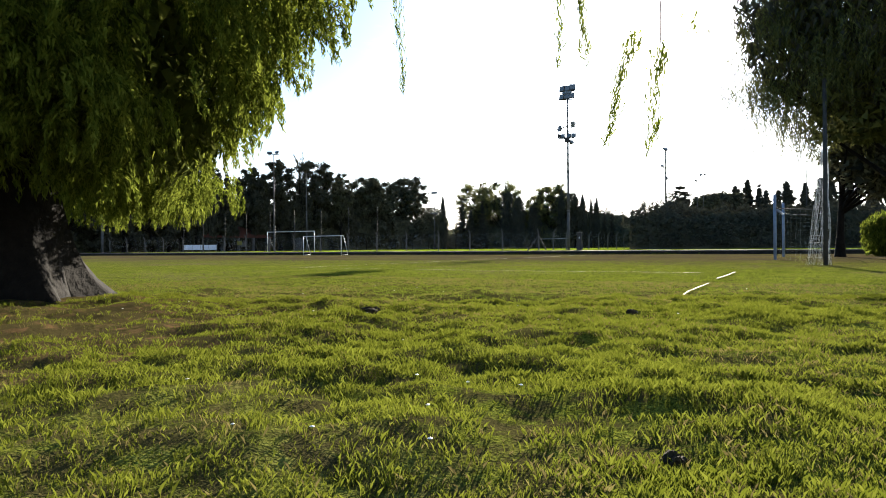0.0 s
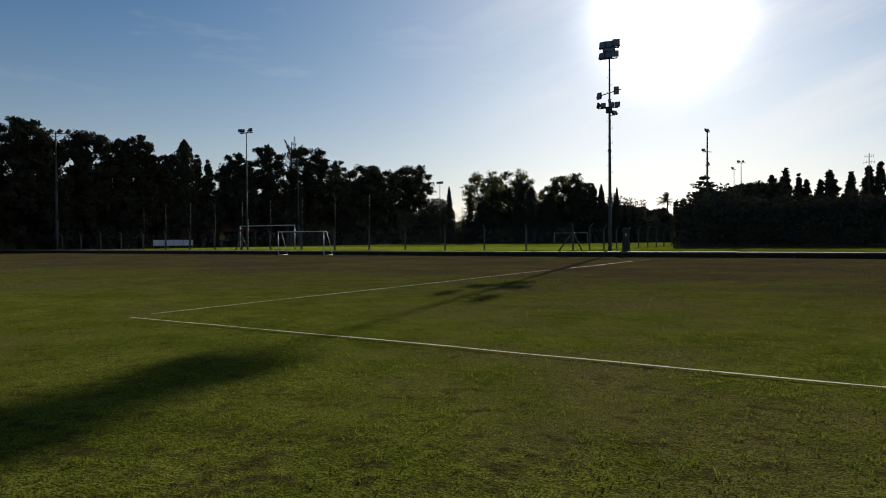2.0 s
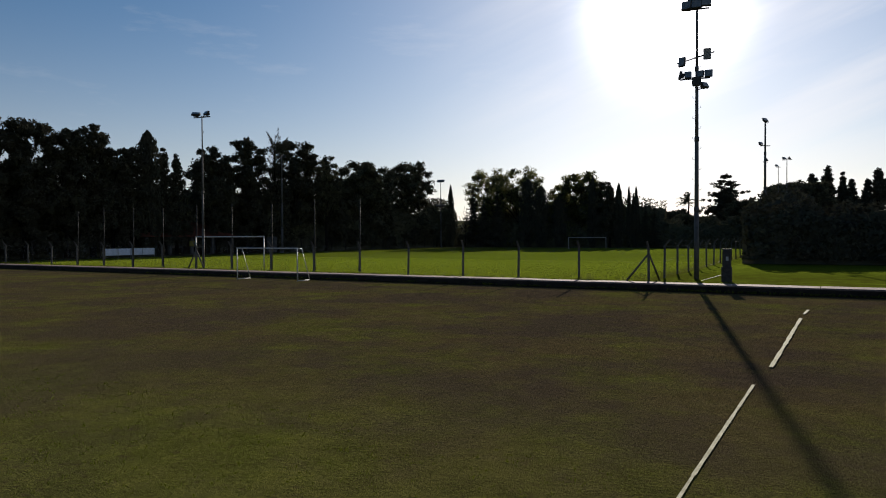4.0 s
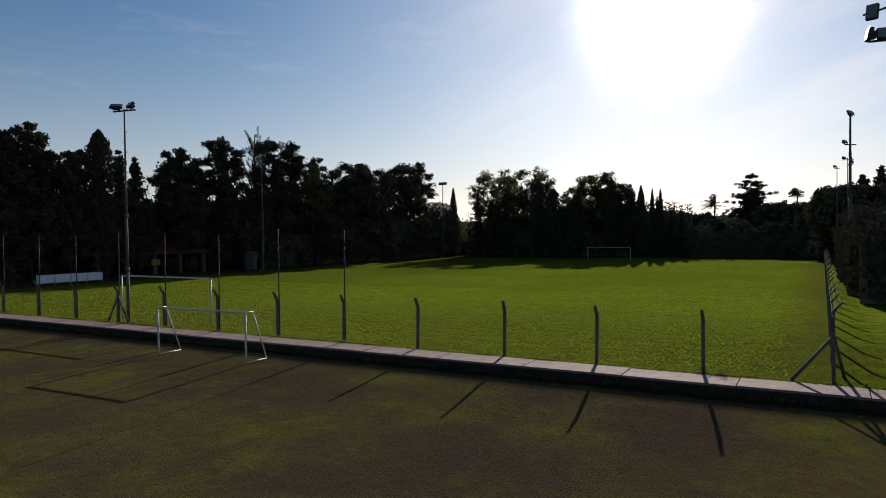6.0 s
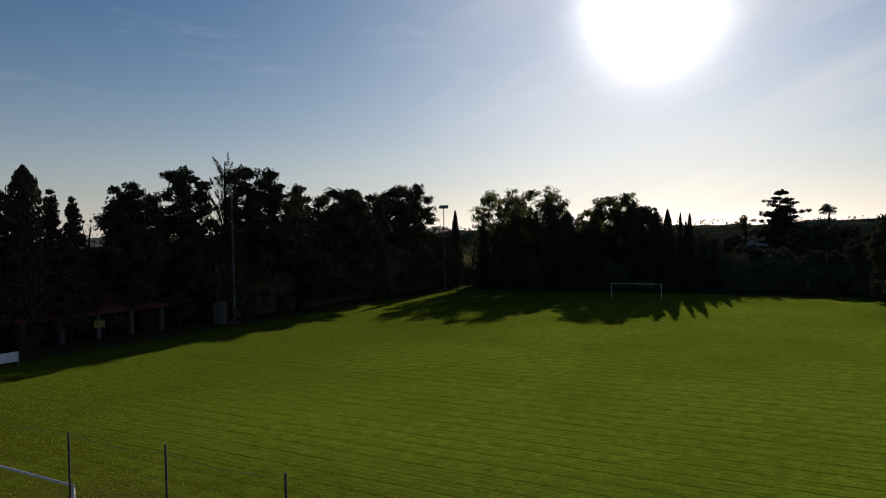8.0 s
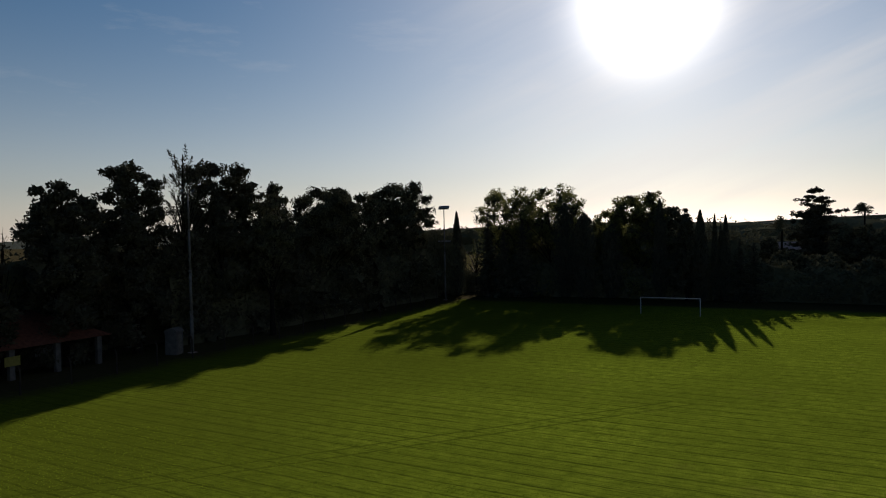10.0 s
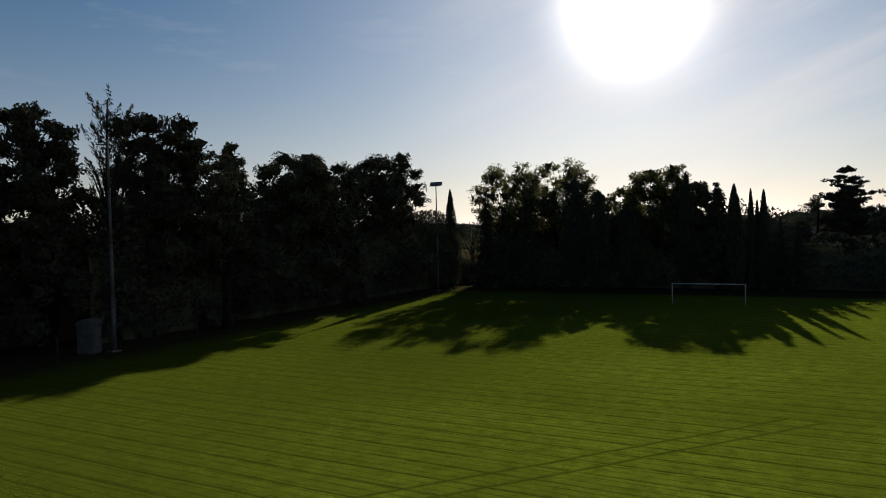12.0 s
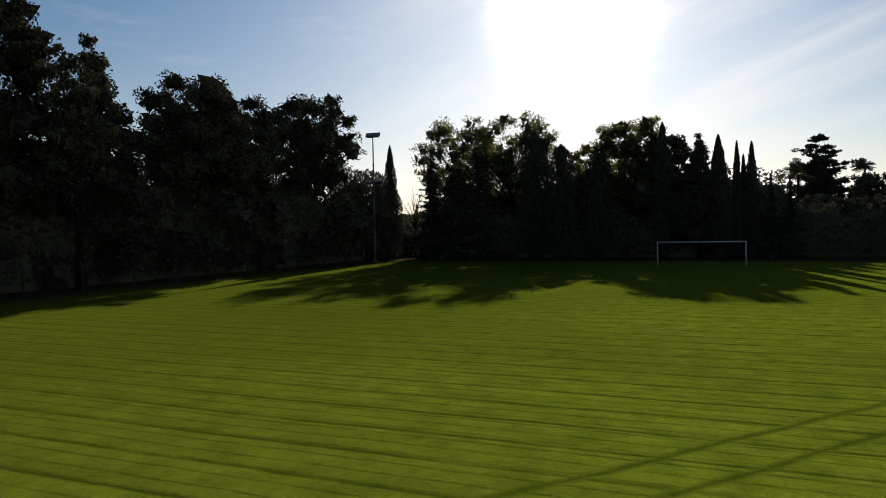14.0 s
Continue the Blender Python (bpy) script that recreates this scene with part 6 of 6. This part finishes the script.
grass("grass", "dry straw-coloured grass between the green tufts", M["dry_blade"], dry, g_rng.uniform(0.015, 0.035, len(dry)), 0.9, 0.0011, 4, 3, low_z)


def mown_tufts(n, seed):
    """Short upright tufts of the match pitch, thinner along the mowing rows."""
    rng = np.random.default_rng(seed)
    p = np.column_stack([rng.uniform(-88, -22.9, n), rng.uniform(57.5, 86, n)])
    wob = 0.12 * np.sin(p[:, 0] * 0.31) + 0.08 * np.sin(p[:, 0] * 0.83 + 1)
    row = ((p[:, 1] + wob) / 1.24) % 1.0
    p = p[((row > 0.14) | (rng.random(n) < 0.4)) & (p[:, 0] < -25.5 + 2.5 * rng.random(n)) & (rng.random(n) < 1.9 - p[:, 1] / 52)]
    n = len(p)
    a, w, h = rng.normal(0, 0.55, n), rng.uniform(0.03, 0.055, n), rng.uniform(0.018, 0.042, n)
    across = np.stack([np.cos(a), np.sin(a)], 1) * w[:, None]
    tip = p + rng.normal(0, 0.02, (n, 2))
    v = np.stack([np.column_stack([p - across, np.full(n, -0.004)]), np.column_stack([p + across, np.full(n, -0.004)]), np.column_stack([tip, h])], 1).reshape(-1, 3)
    tagged(np_mesh("grass", v, np.arange(3 * n).reshape(-1, 3), M["blade_new"]), "short mown sunlit grass of the match pitch", "grass", kind="stuff")


mown_tufts(170000, 5)


fringe = np.concatenate([np.column_stack([g_rng.uniform(-92, -18, 9000), 57.42 + np.abs(g_rng.normal(0, 0.09, 9000))]),
                         np.column_stack([g_rng.uniform(-60, -8, 2500), 55.99 - np.abs(g_rng.normal(0, 0.08, 2500))])])
fringe = fringe[clumpy(fringe, g_rng, 0.8, -0.12)]
grass("grass", "uneven fringe of grass along the edges of the path", M["turf_blade"], fringe, g_rng.uniform(0.05, 0.14, len(fringe)), 0.6, 0.006, 2, 9, low_z)


# ---- the path's slabs ----
slab_rng = random.Random(4)
for i in range(44):
    x0 = -104.0 + 3.42 * i
    bm = bmesh.new()
    box(bm, 0.012, -0.66, -0.045, 3.408, 0.66, 0.03, bev=0.012)
    s = part("slab", bm, M["concrete"], pave)
    s.matrix_local = pose(x0, 0, slab_rng.uniform(-0.006, 0.006), slab_rng.uniform(-0.25, 0.25), slab_rng.uniform(-0.12, 0.12), 0)
